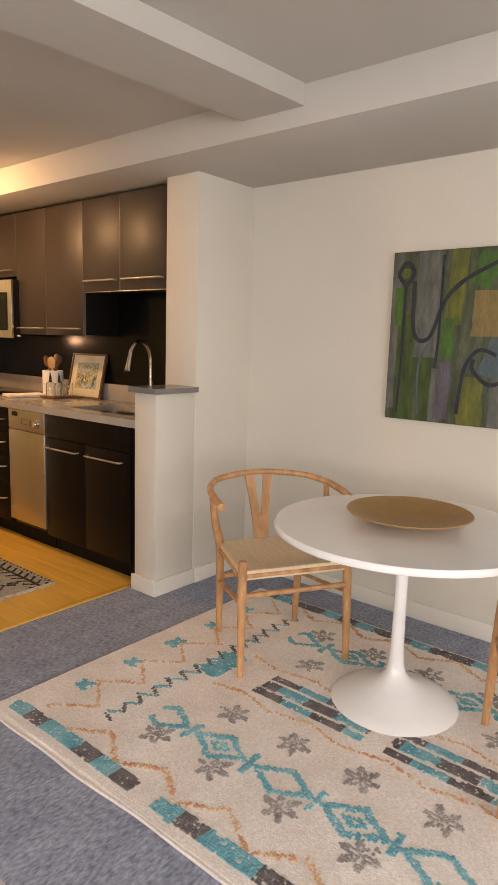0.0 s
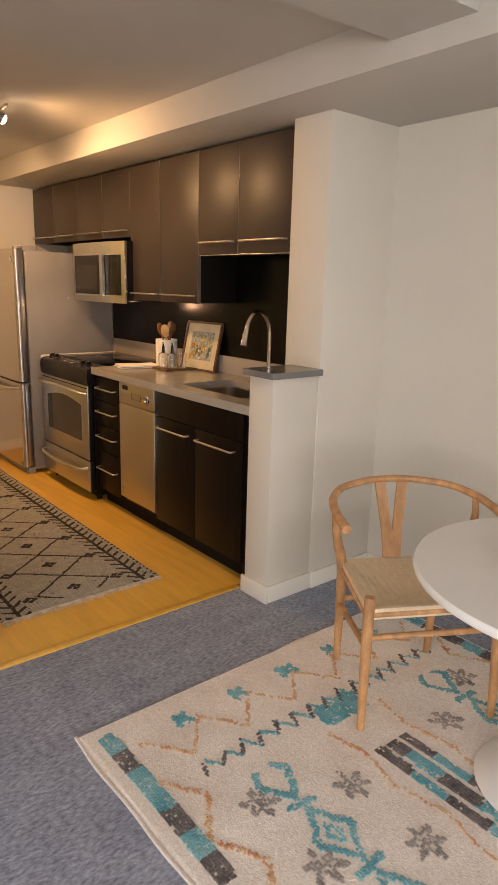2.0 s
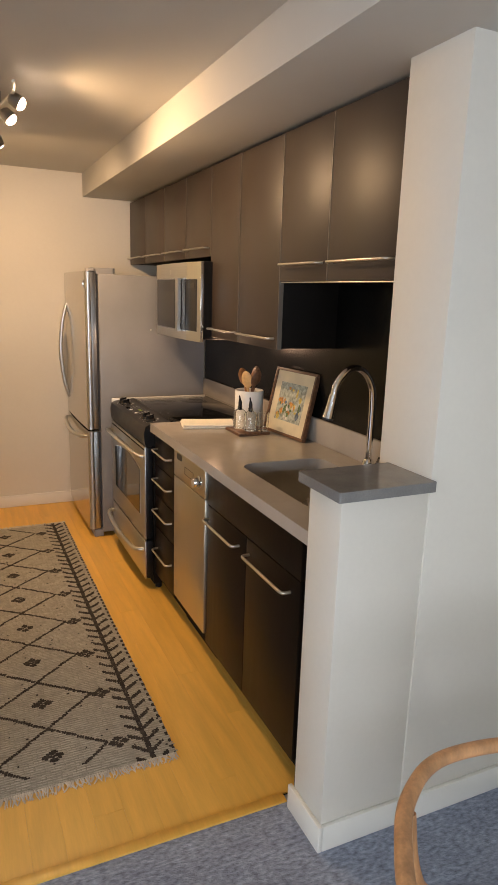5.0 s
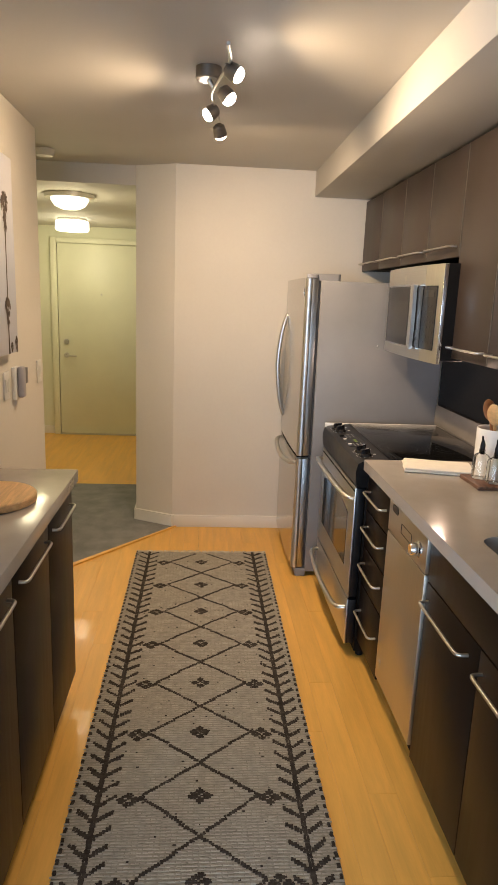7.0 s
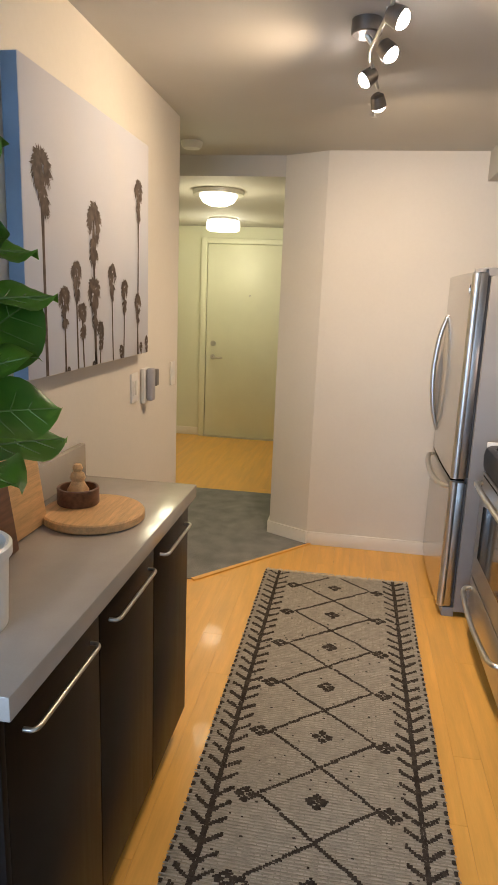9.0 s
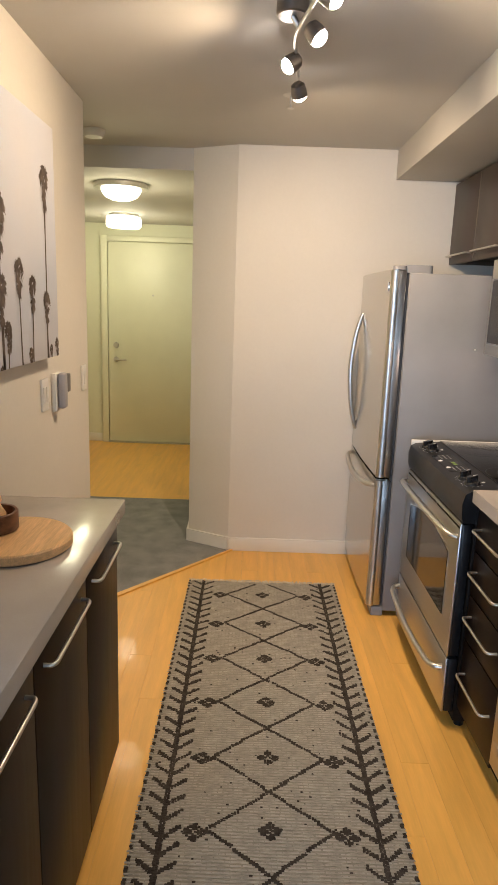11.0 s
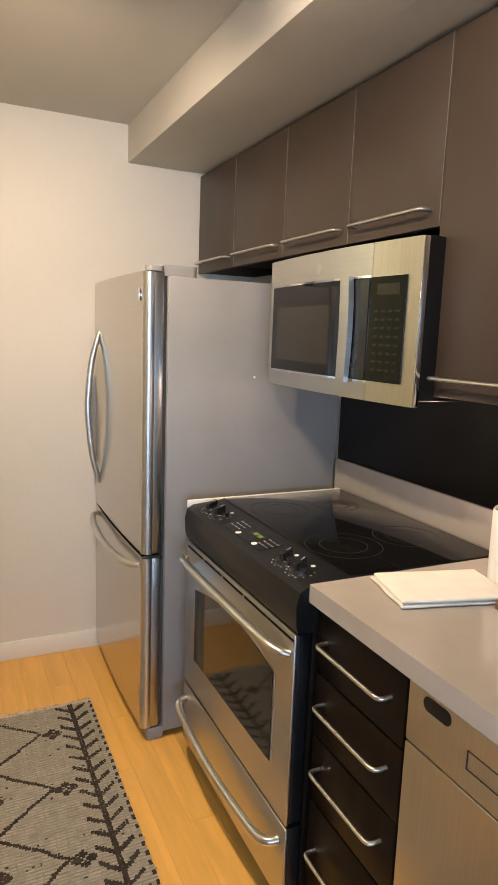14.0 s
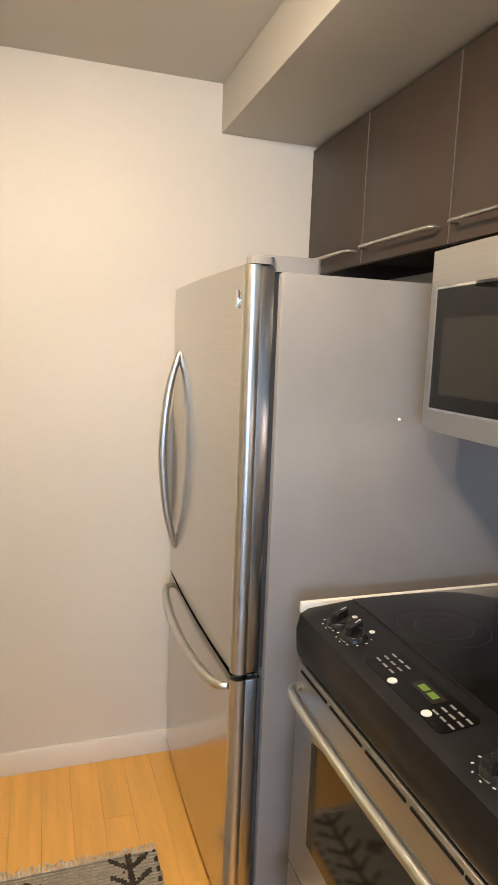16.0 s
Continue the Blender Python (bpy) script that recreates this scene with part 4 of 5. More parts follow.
# ---- palm canvas ----
canvas = thing("palm_canvas", (-3.87, 1.21, 1.29), "large canvas print of tall palm trees against pale sky", "wall art")
CX0, CX1, CZ0, CZ1, CY = -3.415, -4.410, 1.285, 2.075, 1.238
SKYB = material("canvas_sky", (0.60, 0.58, 0.60), 0.7, other=(0.50, 0.54, 0.64), scale=1.6, bump=0.15, bump_scale=600)
EDGEB = material("canvas_blue_edge", (0.20, 0.33, 0.52), 0.7, bump=0.15, bump_scale=600)
PALM = material("palm_ink", (0.050, 0.038, 0.032), 0.8, other=(0.14, 0.108, 0.09), scale=45)
part("stretched_canvas", B(CX1, CX0, 1.192, CY, CZ0, CZ1, 0.003), SKYB, canvas)
part("edge", B(CX0 + 0.0005, CX0 + 0.002, 1.195, CY - 0.002, CZ0 + 0.003, CZ1 - 0.003, 0), EDGEB, canvas, "blue wrapped canvas edge")
rnd = random.Random(11)
palms = ((.103, .765, 1.3), (.444, .65, 1.35), (.876, .825, 1.05), (.307, .415, .85), (.224, .315, .85), (.348, .262, .8), (.444, .36, 1.1), (.599, .42, .85), (.721, .36, .85), (.868, .30, .8), (.493, .185, .7), (.687, .065, .5), (.975, .086, .5), (.907, .061, .4), (.432, .02, .3), (.242, .02, .3))
for u, v, s in palms:
    px, top = CX0 + u * (CX1 - CX0), CZ0 + v * (CZ1 - CZ0)
    bits = []
    lean = rnd.uniform(-0.010, 0.010)
    w = 0.0065 * s
    cx, cz = px, top - 0.040 * s
    trunk = [(px + lean * (1 - k / 6) ** 2, CZ0 + 0.001 + max(0.004, cz - CZ0) * k / 6, w * (1.05 - 0.3 * k / 6 + (0.5 if k == 5 else 0))) for k in range(7)]
    for (xa, za, wa), (xb, zb, wb) in zip(trunk, trunk[1:]):
        bits.append([(xa - wa, za), (xa + wa, za), (xb + wb, zb), (xb - wb, zb)])

    def frond_fan(fx, fz, heading, reach, leaflets):
        """One fan leaf: thin leaflets spread about its heading."""
        for k in range(leaflets):
            a = heading + rnd.uniform(-0.85, 0.85)
            r1 = reach * rnd.uniform(0.65, 1.05)
            ex, ez = fx + math.cos(a) * r1, fz + math.sin(a) * r1 - 0.25 * r1
            n = Vector((-math.sin(a), math.cos(a))) * rnd.uniform(0.0018, 0.0036) * s
            mx, mz = fx + math.cos(a) * r1 * 0.55, fz + math.sin(a) * r1 * 0.55
            bits.append([(fx, fz), (mx + n.x, mz + n.y), (ex, ez), (mx - n.x, mz - n.y)])
    for k in range(11):
        a = -0.5 + (math.pi + 1.0) * k / 10 + rnd.uniform(-0.15, 0.15)
        hub = 0.018 * s * rnd.uniform(0.0, 1.0)
        frond_fan(cx + math.cos(a) * hub, cz + math.sin(a) * hub, a, 0.038 * s, 20)
    for k in range(4):
        frond_fan(cx + rnd.uniform(-0.012, 0.012) * s, cz + rnd.uniform(-0.012, 0.022) * s, 1.6 * k, 0.026 * s, 14)
    # hanging dead leaves below the crown
    for k in range(12):
        side = rnd.uniform(-1, 1)
        depth = rnd.uniform(0.01, 0.085) * s
        frond_fan(cx + side * 0.016 * s * (1 - depth / (0.11 * s)), cz - depth, -math.pi / 2 + side * 0.9, 0.030 * s, 14)
    bm = bmesh.new()
    for i, o in enumerate(bits):
        vs = [bm.verts.new((min(max(x, CX1 + 0.003), CX0 - 0.003), CY + 0.0006 + 0.000004 * i, min(max(z, CZ0 + 0.001), CZ1 - 0.003))) for x, z in o]
        bm.faces.new(vs)
    part("palm", bm, PALM, canvas, "brown printed palm tree")

# wall controls
def plate(name, x, z, w, h, label, depth=0.008):
    p = thing(name, (x, 1.192, z), label, "switch")
    part("plate", B(x - w / 2, x + w / 2, 1.191, 1.191 + depth, z - h / 2, z + h / 2, 0.002), PLASTICW, p)
    return p
sw = plate("light_switch", -4.36, 1.14, 0.075, 0.12, "white double light switch plate on the wall")
for dx in (-0.017, 0.017):
    part("rocker", B(-4.36 + dx - 0.012, -4.36 + dx + 0.012, 1.198, 1.203, 1.11, 1.17, 0.002), PLASTICW, sw)
intercom = thing("intercom", (-4.49, 1.192, 1.14), "narrow white wall intercom handset", "intercom")
part("base", B(-4.53, -4.45, 1.191, 1.210, 1.06, 1.21, 0.004), PLASTICW, intercom)
part("handset", B(-4.515, -4.465, 1.211, 1.240, 1.07, 1.21, 0.01, 3), material("grey_handset", (0.35, 0.34, 0.36), 0.4), intercom, "grey handset")
ts = thing("thermostat", (-4.63, 1.192, 1.16), "small dark wall thermostat", "thermostat")
part("case", B(-4.655, -4.615, 1.191, 1.212, 1.115, 1.19, 0.004), material("thermostat_grey", (0.16, 0.15, 0.15), 0.4), ts)
s2 = plate("light_switch", -4.93, 1.14, 0.07, 0.115, "white wall switch plate near the hall")
part("rocker", B(-4.942, -4.918, 1.198, 1.203, 1.11, 1.17, 0.002), PLASTICW, s2)
sm = thing("smoke_detector", (-5.52, 1.12, TOP), "round white ceiling smoke detector", "smoke detector")
part("case", lathe([(0, -0.038), (0.045, -0.036), (0.058, -0.02), (0.06, -0.001), (0, -0.001)], (-5.52, 1.12, TOP), 32), PLASTICW, sm)
spk = thing("sprinkler", (-4.845, 2.09, TOP), "small ceiling fire sprinkler", "sprinkler")
part("rose", lathe([(0, -0.004), (0.03, -0.003), (0.033, -0.0005), (0, -0.0005)], (-4.845, 2.09, TOP), 24), NICKEL, spk)
part("head", tube([(-4.845, 2.09, TOP - 0.003), (-4.845, 2.09, TOP - 0.05)], [0.007, 0.005], 10, smooth=False), NICKEL, spk)
part("deflector", lathe([(0, -0.053), (0.014, -0.052), (0.014, -0.05), (0, -0.05)], (-4.845, 2.09, TOP), 20), NICKEL, spk)

# ---- lamps ----
track = thing("track_light", (-3.90, 2.05, TOP), "brushed metal ceiling track with four lit spot heads", "ceiling light")
DARKMETAL = material("brushed_gunmetal", (0.30, 0.28, 0.26), 0.32, 1.0, vary=0.05, scale=30)
part("canopy", lathe([(0, -0.042), (0.042, -0.042), (0.046, -0.038), (0.046, -0.001), (0, -0.001)], (-4.00, 2.045, TOP), 36), DARKMETAL, track, "round metal canopy")
part("rail", tube([(-3.58, 2.100, 2.272), (-3.72, 2.110, 2.270), (-3.88, 2.085, 2.268), (-4.05, 2.060, 2.268), (-4.22, 2.072, 2.268), (-4.40, 2.092, 2.268)], 0.006, 10), NICKEL, track, "curved metal rail")
part("stem", tube([(-4.00, 2.045, 2.297), (-4.00, 2.066, 2.268)], 0.008, 10, smooth=False), NICKEL, track)
for (hx, hy, hz), aim, watts in (((-3.745, 2.128, 2.245), (0.25, 1.0, -0.60), 11), ((-3.955, 2.112, 2.235), (0.30, 0.9, -1.0), 27), ((-4.20, 2.055, 2.240), (0.25, -1.0, -0.80), 26), ((-4.44, 2.098, 2.228), (-0.60, 0.25, -0.80), 43)):
    d = Vector(aim).normalized()
    q = Matrix.Translation((hx, hy, hz)) @ d.to_track_quat("Z", "Y").to_matrix().to_4x4()
    h = part("spot_head", moved(lathe([(0, -0.034), (0.014, -0.034), (0.024, -0.026), (0.0275, -0.005), (0.0285, 0.012), (0.026, 0.012), (0.024, 0.0), (0, -0.005)], (0, 0, 0), 28), q), DARKMETAL, track, "round gunmetal spot head")
    part("bulb", moved(lathe([(0, 0.028), (0.015, 0.026), (0.0235, 0.018), (0.0238, 0.004), (0, 0.002)], (0, 0, 0), 28), q), BULB, h, "glowing frosted bulb face")
    part("bracket", tube([(hx, hy, hz + 0.006), (hx, hy - d.y * 0.014, hz + 0.020), (hx, 2.095 if hy > 2.08 else 2.07, 2.268)], 0.004, 8), NICKEL, h)
    lp = Vector((hx, hy, hz)) + d * 0.045
    lamp("spot_light", "SPOT", lp, lp + d, watts, WARM, 0.025, cone=165)

l1 = thing("hall_lamp", (-6.40, 1.085, 2.22), "lit opal glass dome ceiling lamp with metal rim", "ceiling light", "hall lamps")
part("rim", lathe([(0, -0.03), (0.17, -0.03), (0.175, -0.026), (0.175, -0.001), (0, -0.001)], (-6.40, 1.085, 2.22), 40), NICKEL, l1, "brushed metal rim")
part("shade", lathe([(0.130, -0.031), (0.128, -0.045), (0.105, -0.078), (0.060, -0.098), (0, -0.105)], (-6.40, 1.085, 2.22), 40), SHADEGLOW, l1, "glowing opal glass dome")
lamp("hall_light", "POINT", (-6.40, 1.085, 2.02), (-6.40, 1.085, 0), 4.5, (1, 0.88, 0.50), 0.1)
l2 = thing("hall_lamp", (-7.95, 0.80, 2.22), "lit opal glass drum ceiling lamp near the entry door", "ceiling light", "hall lamps")
part("rim", lathe([(0, -0.025), (0.13, -0.025), (0.135, -0.02), (0.135, -0.001), (0, -0.001)], (-7.95, 0.80, 2.22), 40), NICKEL, l2, "metal rim")
part("shade", lathe([(0.15, -0.026), (0.155, -0.05), (0.155, -0.10), (0.14, -0.115), (0, -0.12)], (-7.95, 0.80, 2.22), 40), SHADEGLOW, l2, "glowing ribbed glass drum")
lamp("hall_light_far", "POINT", (-7.95, 0.80, 2.0), (-7.95, 0.8, 0), 6.2, (1, 0.90, 0.52), 0.1)

# ---- dining corner ----
tab = thing("pedestal_table", (-0.848, 2.645, 0.012), "round white lacquered pedestal dining table", "table")
TC = (-0.848, 2.645, 0.0)
part("tabletop", lathe([(0, 0.670), (0.43, 0.670), (0.460, 0.672), (0.472, 0.677), (0.476, 0.686), (0.475, 0.695), (0.470, 0.701), (0, 0.702)], TC, 96), WHITEP, tab)
part("pedestal", lathe([(0.0, 0.014), (0.232, 0.014), (0.235, 0.018), (0.228, 0.025), (0.19, 0.042), (0.14, 0.064), (0.09, 0.088), (0.055, 0.110), (0.037, 0.135), (0.029, 0.17), (0.0245, 0.25), (0.0225, 0.38), (0.0235, 0.55), (0.028, 0.64), (0.045, 0.670)], TC, 64), WHITEP, tab, "trumpet-shaped white pedestal")
dish = thing("brass_dish", (-0.83, 2.67, 0.703), "shallow hammered brass dish on the table", "dish")
part("plate", lathe([(0, 0.003), (0.07, 0.002), (0.076, 0.004), (0.145, 0.018), (0.212, 0.038), (0.225, 0.046), (0.223, 0.049), (0.210, 0.044), (0.142, 0.025), (0.07, 0.010), (0, 0.009)], (-0.845, 2.66, 0.703), 80), BRASS, dish)


def wishbone_chair(seat_mat, seat_label):
    """Facing +x, seat centre over the origin."""
    c = thing("wishbone_chair", (0, 0, 0), "light wooden wishbone dining chair with " + seat_label, "chair", "chairs round the table")
    for s in (-1, 1):
        part("front_leg", tube([(0.215, s * 0.238, 0.0), (0.205, s * 0.236, 0.25), (0.195, s * 0.232, 0.455), (0.195, s * 0.232, 0.468)], [0.0125, 0.018, 0.0185, 0.014], 12), BEECH, c)
        part("back_leg", tube([(-0.205, s * 0.192, 0.0), (-0.195, s * 0.195, 0.22), (-0.175, s * 0.205, 0.42), (-0.115, s * 0.245, 0.53), (-0.085, s * 0.268, 0.62), (-0.10, s * 0.272, 0.695)], [0.0125, 0.018, 0.020, 0.018, 0.015, 0.011], 12), BEECH, c, "curved rear leg and arm post")
        part("side_rail", tube([(0.20, s * 0.235, 0.405), (-0.18, s * 0.203, 0.405)], 0.011, 10, smooth=False), BEECH, c)
        part("side_stretcher", tube([(0.205, s * 0.236, 0.30), (-0.19, s * 0.198, 0.25)], 0.012, 10, flat=0.7, smooth=False), BEECH, c)
    part("front_stretcher", tube([(0.205, -0.236, 0.335), (0.205, 0.236, 0.335)], 0.011, 10, smooth=False), BEECH, c)
    part("rear_stretcher", tube([(-0.195, -0.196, 0.27), (-0.195, 0.196, 0.27)], 0.011, 10, smooth=False), BEECH, c)
    part("front_rail", tube([(0.198, -0.236, 0.415), (0.198, 0.236, 0.415)], 0.012, 10, smooth=False), BEECH, c)
    part("back_rail", tube([(-0.18, -0.203, 0.41), (-0.18, 0.203, 0.41)], 0.014, 10, smooth=False), BEECH, c)
    pts = [(0.10, -0.292, 0.672), (0.0, -0.295, 0.69), (-0.12, -0.272, 0.706), (-0.215, -0.19, 0.722), (-0.262, 0.0, 0.732), (-0.215, 0.19, 0.722), (-0.12, 0.272, 0.706), (0.0, 0.295, 0.69), (0.10, 0.292, 0.672)]
    part("top_rail", tube(pts, [0.017, 0.0155, 0.0145, 0.0135, 0.0135, 0.0135, 0.0145, 0.0155, 0.017], 12, steps=8), BEECH, c, "steam-bent semicircular top rail")
    # Y-shaped splat
    bits = []
    for out in ([(-0.034, 0.0), (0.034, 0.0), (0.040, 0.13), (-0.040, 0.13)], [(-0.040, 0.13), (-0.003, 0.13), (-0.024, 0.318), (-0.066, 0.318)], [(0.003, 0.13), (0.040, 0.13), (0.066, 0.318), (0.024, 0.318)]):
        bits.append(moved(prism(out, -0.0055, 0.0055), Matrix(((0, 0, 1, 0), (1, 0, 0, 0), (0, 1, 0, 0), (0, 0, 0, 1)))))
    bm = moved(joined(*bits), pose(-0.185, 0, 0.41, 0, -12.5, 0))
    part("splat", bm, BEECH, c, "Y-shaped back splat")
    # woven seat: four wedges meeting in the middle, of cords
    bm = bmesh.new()
    quad = [Vector((0.205, -0.24, 0)), Vector((0.205, 0.24, 0)), Vector((-0.185, 0.205, 0)), Vector((-0.185, -0.205, 0))]
    mid = Vector((0.005, 0, 0))
    n = 17
    rows = []
    for k in range(n + 1):
        t = k / n
        ring = []
        for q in quad:
            p = q.lerp(mid, t)
            p.z = 0.437 - 0.022 * math.sin(math.pi * min(t * 0.5, 0.5)) + (0.004 if k % 2 else 0.0)
            ring.append(p)
        rows.append(ring)
    for a, b in zip(rows, rows[1:]):
        for i in range(4):
            j = (i + 1) % 4
            if (b[i] - b[j]).length > 1e-4:
                bm.faces.new([bm.verts.new(v) for v in (a[i], a[j], b[j], b[i])])
            else:
                bm.faces.new([bm.verts.new(v) for v in (a[i], a[j], b[i])])
    for i in range(4):
        j = (i + 1) % 4
        a, b = rows[0][i], rows[0][j]
        bm.faces.new([bm.verts.new(v) for v in (a, b, b - Vector((0, 0, 0.038)), a - Vector((0, 0, 0.038)))])
    bm.faces.new([bm.verts.new(v - Vector((0, 0, 0.038))) for v in rows[0]])
    bmesh.ops.remove_doubles(bm, verts=bm.verts, dist=0.0005)
    part("seat", bm, seat_mat, c, seat_label)
    return c


ch = wishbone_chair(CORD, "woven paper-cord seat")
ch.matrix_basis = pose(-1.455, 2.692, 0.0135, 0, 0, -29.5)
chb = copy_thing(ch, pose(-0.235, 2.60, 0.0135, 0, 0, 205))

# abstract painting: a canvas with brushed shapes
AP = thing("abstract_painting", (-0.85, 3.41, 0.99), "unframed abstract canvas in greens, blues and ochre", "painting")
AX0, AX1, AZ0, AZ1, AY = -1.355, -0.30, 0.99, 1.775, 3.398
def paintmat(n, c, d):
    return material("paint_" + n, c, 0.55, other=d, scale=9, stretch=(3, 1, 0.8), bump=0.3, bump_scale=120, grain=0.15, grain_scale=50)
GROUND = paintmat("ground", (0.10, 0.12, 0.075), (0.03, 0.05, 0.03))
part("stretched_canvas", B(AX0, AX1, AY, 3.428, AZ0, AZ1, 0.003), GROUND, AP)
PC = {k: paintmat(k, a, b) for k, a, b in (("green", (0.055, 0.105, 0.018), (0.018, 0.04, 0.014)), ("bright", (0.05, 0.16, 0.025), (0.025, 0.075, 0.018)), ("olive", (0.16, 0.165, 0.025), (0.06, 0.08, 0.018)), ("grey", (0.15, 0.15, 0.135), (0.06, 0.075, 0.065)), ("lilac", (0.12, 0.105, 0.14), (0.06, 0.06, 0.07)), ("ink", (0.010, 0.012, 0.03), (0.02, 0.03, 0.04)), ("ochre", (0.26, 0.17, 0.06), (0.16, 0.13, 0.05)), ("blue", (0.05, 0.09, 0.13), (0.07, 0.12, 0.10)))}
layer = [0]
def stroke(key, pts, width):
    """A ribbon of paint through points given across and up the canvas, in metres."""
    layer[0] += 1
    y = AY - 0.0004 - 0.00012 * layer[0]
    p = smooth_path([(u, v, 0) for u, v in pts], 7)
    bm = bmesh.new()
    prev = None
    for i, q in enumerate(p):
        d = (p[min(i + 1, len(p) - 1)] - p[max(i - 1, 0)]).normalized()
        s = Vector((-d.y, d.x, 0)) * width * 0.5 * (0.85 + 0.3 * abs(noise.noise(q * 9 + Vector((layer[0], 0, 0)))))
        ab = [bm.verts.new((min(max(AX0 + 0.002, AX0 + w.x), AX1 - 0.002), y, min(max(AZ0 + 0.002, AZ0 + w.y), AZ1 - 0.002))) for w in (q + s, q - s)]
        if prev:
            bm.faces.new((prev[0], prev[1], ab[1], ab[0]))
        prev = ab
    part("brush_stroke", bm, PC[key], AP)
FIELDS = (
    ("grey", [(0.02, 0.05), (0.02, 0.4), (0.03, 0.78)], 0.05),
    ("green", [(0.09, 0.0), (0.09, 0.5)], 0.11),
    ("bright", [(0.05, 0.45), (0.045, 0.62)], 0.06),
    ("grey", [(0.19, 0.3), (0.19, 0.78)], 0.13),
    ("green", [(0.2, 0.0), (0.2, 0.3)], 0.09),
    ("grey", [(0.25, 0.0), (0.26, 0.25)], 0.07),
    ("olive", [(0.31, 0.45), (0.33, 0.78)], 0.09),
    ("bright", [(0.29, 0.3), (0.29, 0.48)], 0.07),
    ("lilac", [(0.28, 0.02), (0.29, 0.28)], 0.07),
)
BANDS = (
    ("bright", [(0.42, 0.62), (0.48, 0.76)], 0.12),
    ("ochre", [(0.46, 0.4), (0.46, 0.6)], 0.13),
    ("olive", [(0.42, 0.0), (0.41, 0.22)], 0.12),
    ("blue", [(0.5, 0.22), (0.55, 0.38)], 0.14),
    ("grey", [(0.56, 0.0), (0.56, 0.22)], 0.13),
    ("green", [(0.68, 0.0), (0.68, 0.78)], 0.16),
    ("ochre", [(0.82, 0.1), (0.82, 0.7)], 0.14),
    ("olive", [(0.96, 0.0), (0.96, 0.78)], 0.15),
)
LINES = (
    ("ink", [(0.03, 0.68), (0.07, 0.735), (0.11, 0.69), (0.075, 0.635), (0.03, 0.68)], 0.022),
    ("olive", [(0.055, 0.685), (0.09, 0.685)], 0.045),
    ("ink", [(0.115, 0.65), (0.12, 0.45), (0.15, 0.38), (0.21, 0.4), (0.27, 0.56), (0.36, 0.65), (0.5, 0.72)], 0.02),
    ("ink", [(0.07, 0.63), (0.07, 0.3), (0.06, 0.03)], 0.014),
    ("ink", [(0.25, 0.76), (0.25, 0.4), (0.24, 0.25)], 0.014),
    ("ink", [(0.36, 0.05), (0.38, 0.25), (0.44, 0.34), (0.52, 0.32)], 0.02),
    ("blue", [(0.17, 0.03), (0.16, 0.25), (0.2, 0.36)], 0.012),
    ("ink", [(0.42, 0.3), (0.42, 0.25), (0.5, 0.19), (0.58, 0.24), (0.6, 0.4)], 0.02),
)
for key, pts, w in FIELDS + BANDS + LINES:
    stroke(key, pts, w)

# ---- rugs, woven of short tufts ----


def tufts(name, cells, dx, dy, h, mat, parent, label):
    """Small pillow tufts at (x, y) cells, joined into one part."""
    verts, faces = [], []
    r = random.Random(len(cells))
    for x, y, z in cells:
        a, b = dx * 0.5 * r.uniform(0.85, 1.25), dy * 0.5 * r.uniform(0.85, 1.25)
        x, y, t = x + r.uniform(-0.16, 0.16) * dx, y + r.uniform(-0.16, 0.16) * dy, h * r.uniform(0.6, 1.3)
        k = len(verts)
        verts += [(x - a, y - b, z), (x + a, y - b, z), (x + a, y + b, z), (x - a, y + b, z)]
        verts += [(x - a * 0.6, y - b * 0.6, z + t), (x + a * 0.6, y - b * 0.6, z + t), (x + a * 0.6, y + b * 0.6, z + t), (x - a * 0.6, y + b * 0.6, z + t)]
        faces += [(k + 4, k + 5, k + 6, k + 7), (k, k + 1, k + 5, k + 4), (k + 1, k + 2, k + 6, k + 5), (k + 2, k + 3, k + 7, k + 6), (k + 3, k, k + 4, k + 7)]
    me = bpy.data.meshes.new(name)
    off = BASES[parent.name]
    me.from_pydata([(v[0] - off.x, v[1] - off.y, v[2] - off.z) for v in verts], [], faces)
    me.materials.append(mat)
    ob = new(name, me)
    ob.parent = parent
    return tagged(ob, label, kind="stuff")


def crease(x, y):
    """Low swells and folds of a loosely laid rug."""
    return 0.0035 * max(0.0, noise.noise(Vector((x * 2.2, y * 3.6, 6.2)))) + 0.0030 * max(0.0, 0.5 - abs(noise.noise(Vector((x * 1.6, y * 1.6, 2.4))) * 5)) 


def rug_sheet(x0, x1, y0, y1, h, wob, nx, ny, folds=0.0):
    bm = bmesh.new()
    g = {}
    for i in range(nx + 1):
        for j in range(ny + 1):
            x, y = x0 + (x1 - x0) * i / nx, y0 + (y1 - y0) * j / ny
            ex = 1.0 if i in (0, nx) else 0.0
            ey = 1.0 if j in (0, ny) else 0.0
            w = noise.noise(Vector((x * 3, y * 3, 1.7)))
            edge = (i in (0, nx)) or (j in (0, ny))
            g[i, j] = bm.verts.new((x + ex * wob * noise.noise(Vector((y * 4, 3.1, x))), y + ey * wob * noise.noise(Vector((x * 4, 7.7, y))), 0.002 if edge else h + 0.0012 * w + folds * crease(x, y)))
    for i in range(nx):
        for j in range(ny):
            bm.faces.new((g[i, j], g[i + 1, j], g[i + 1, j + 1], g[i, j + 1]))
    return bm


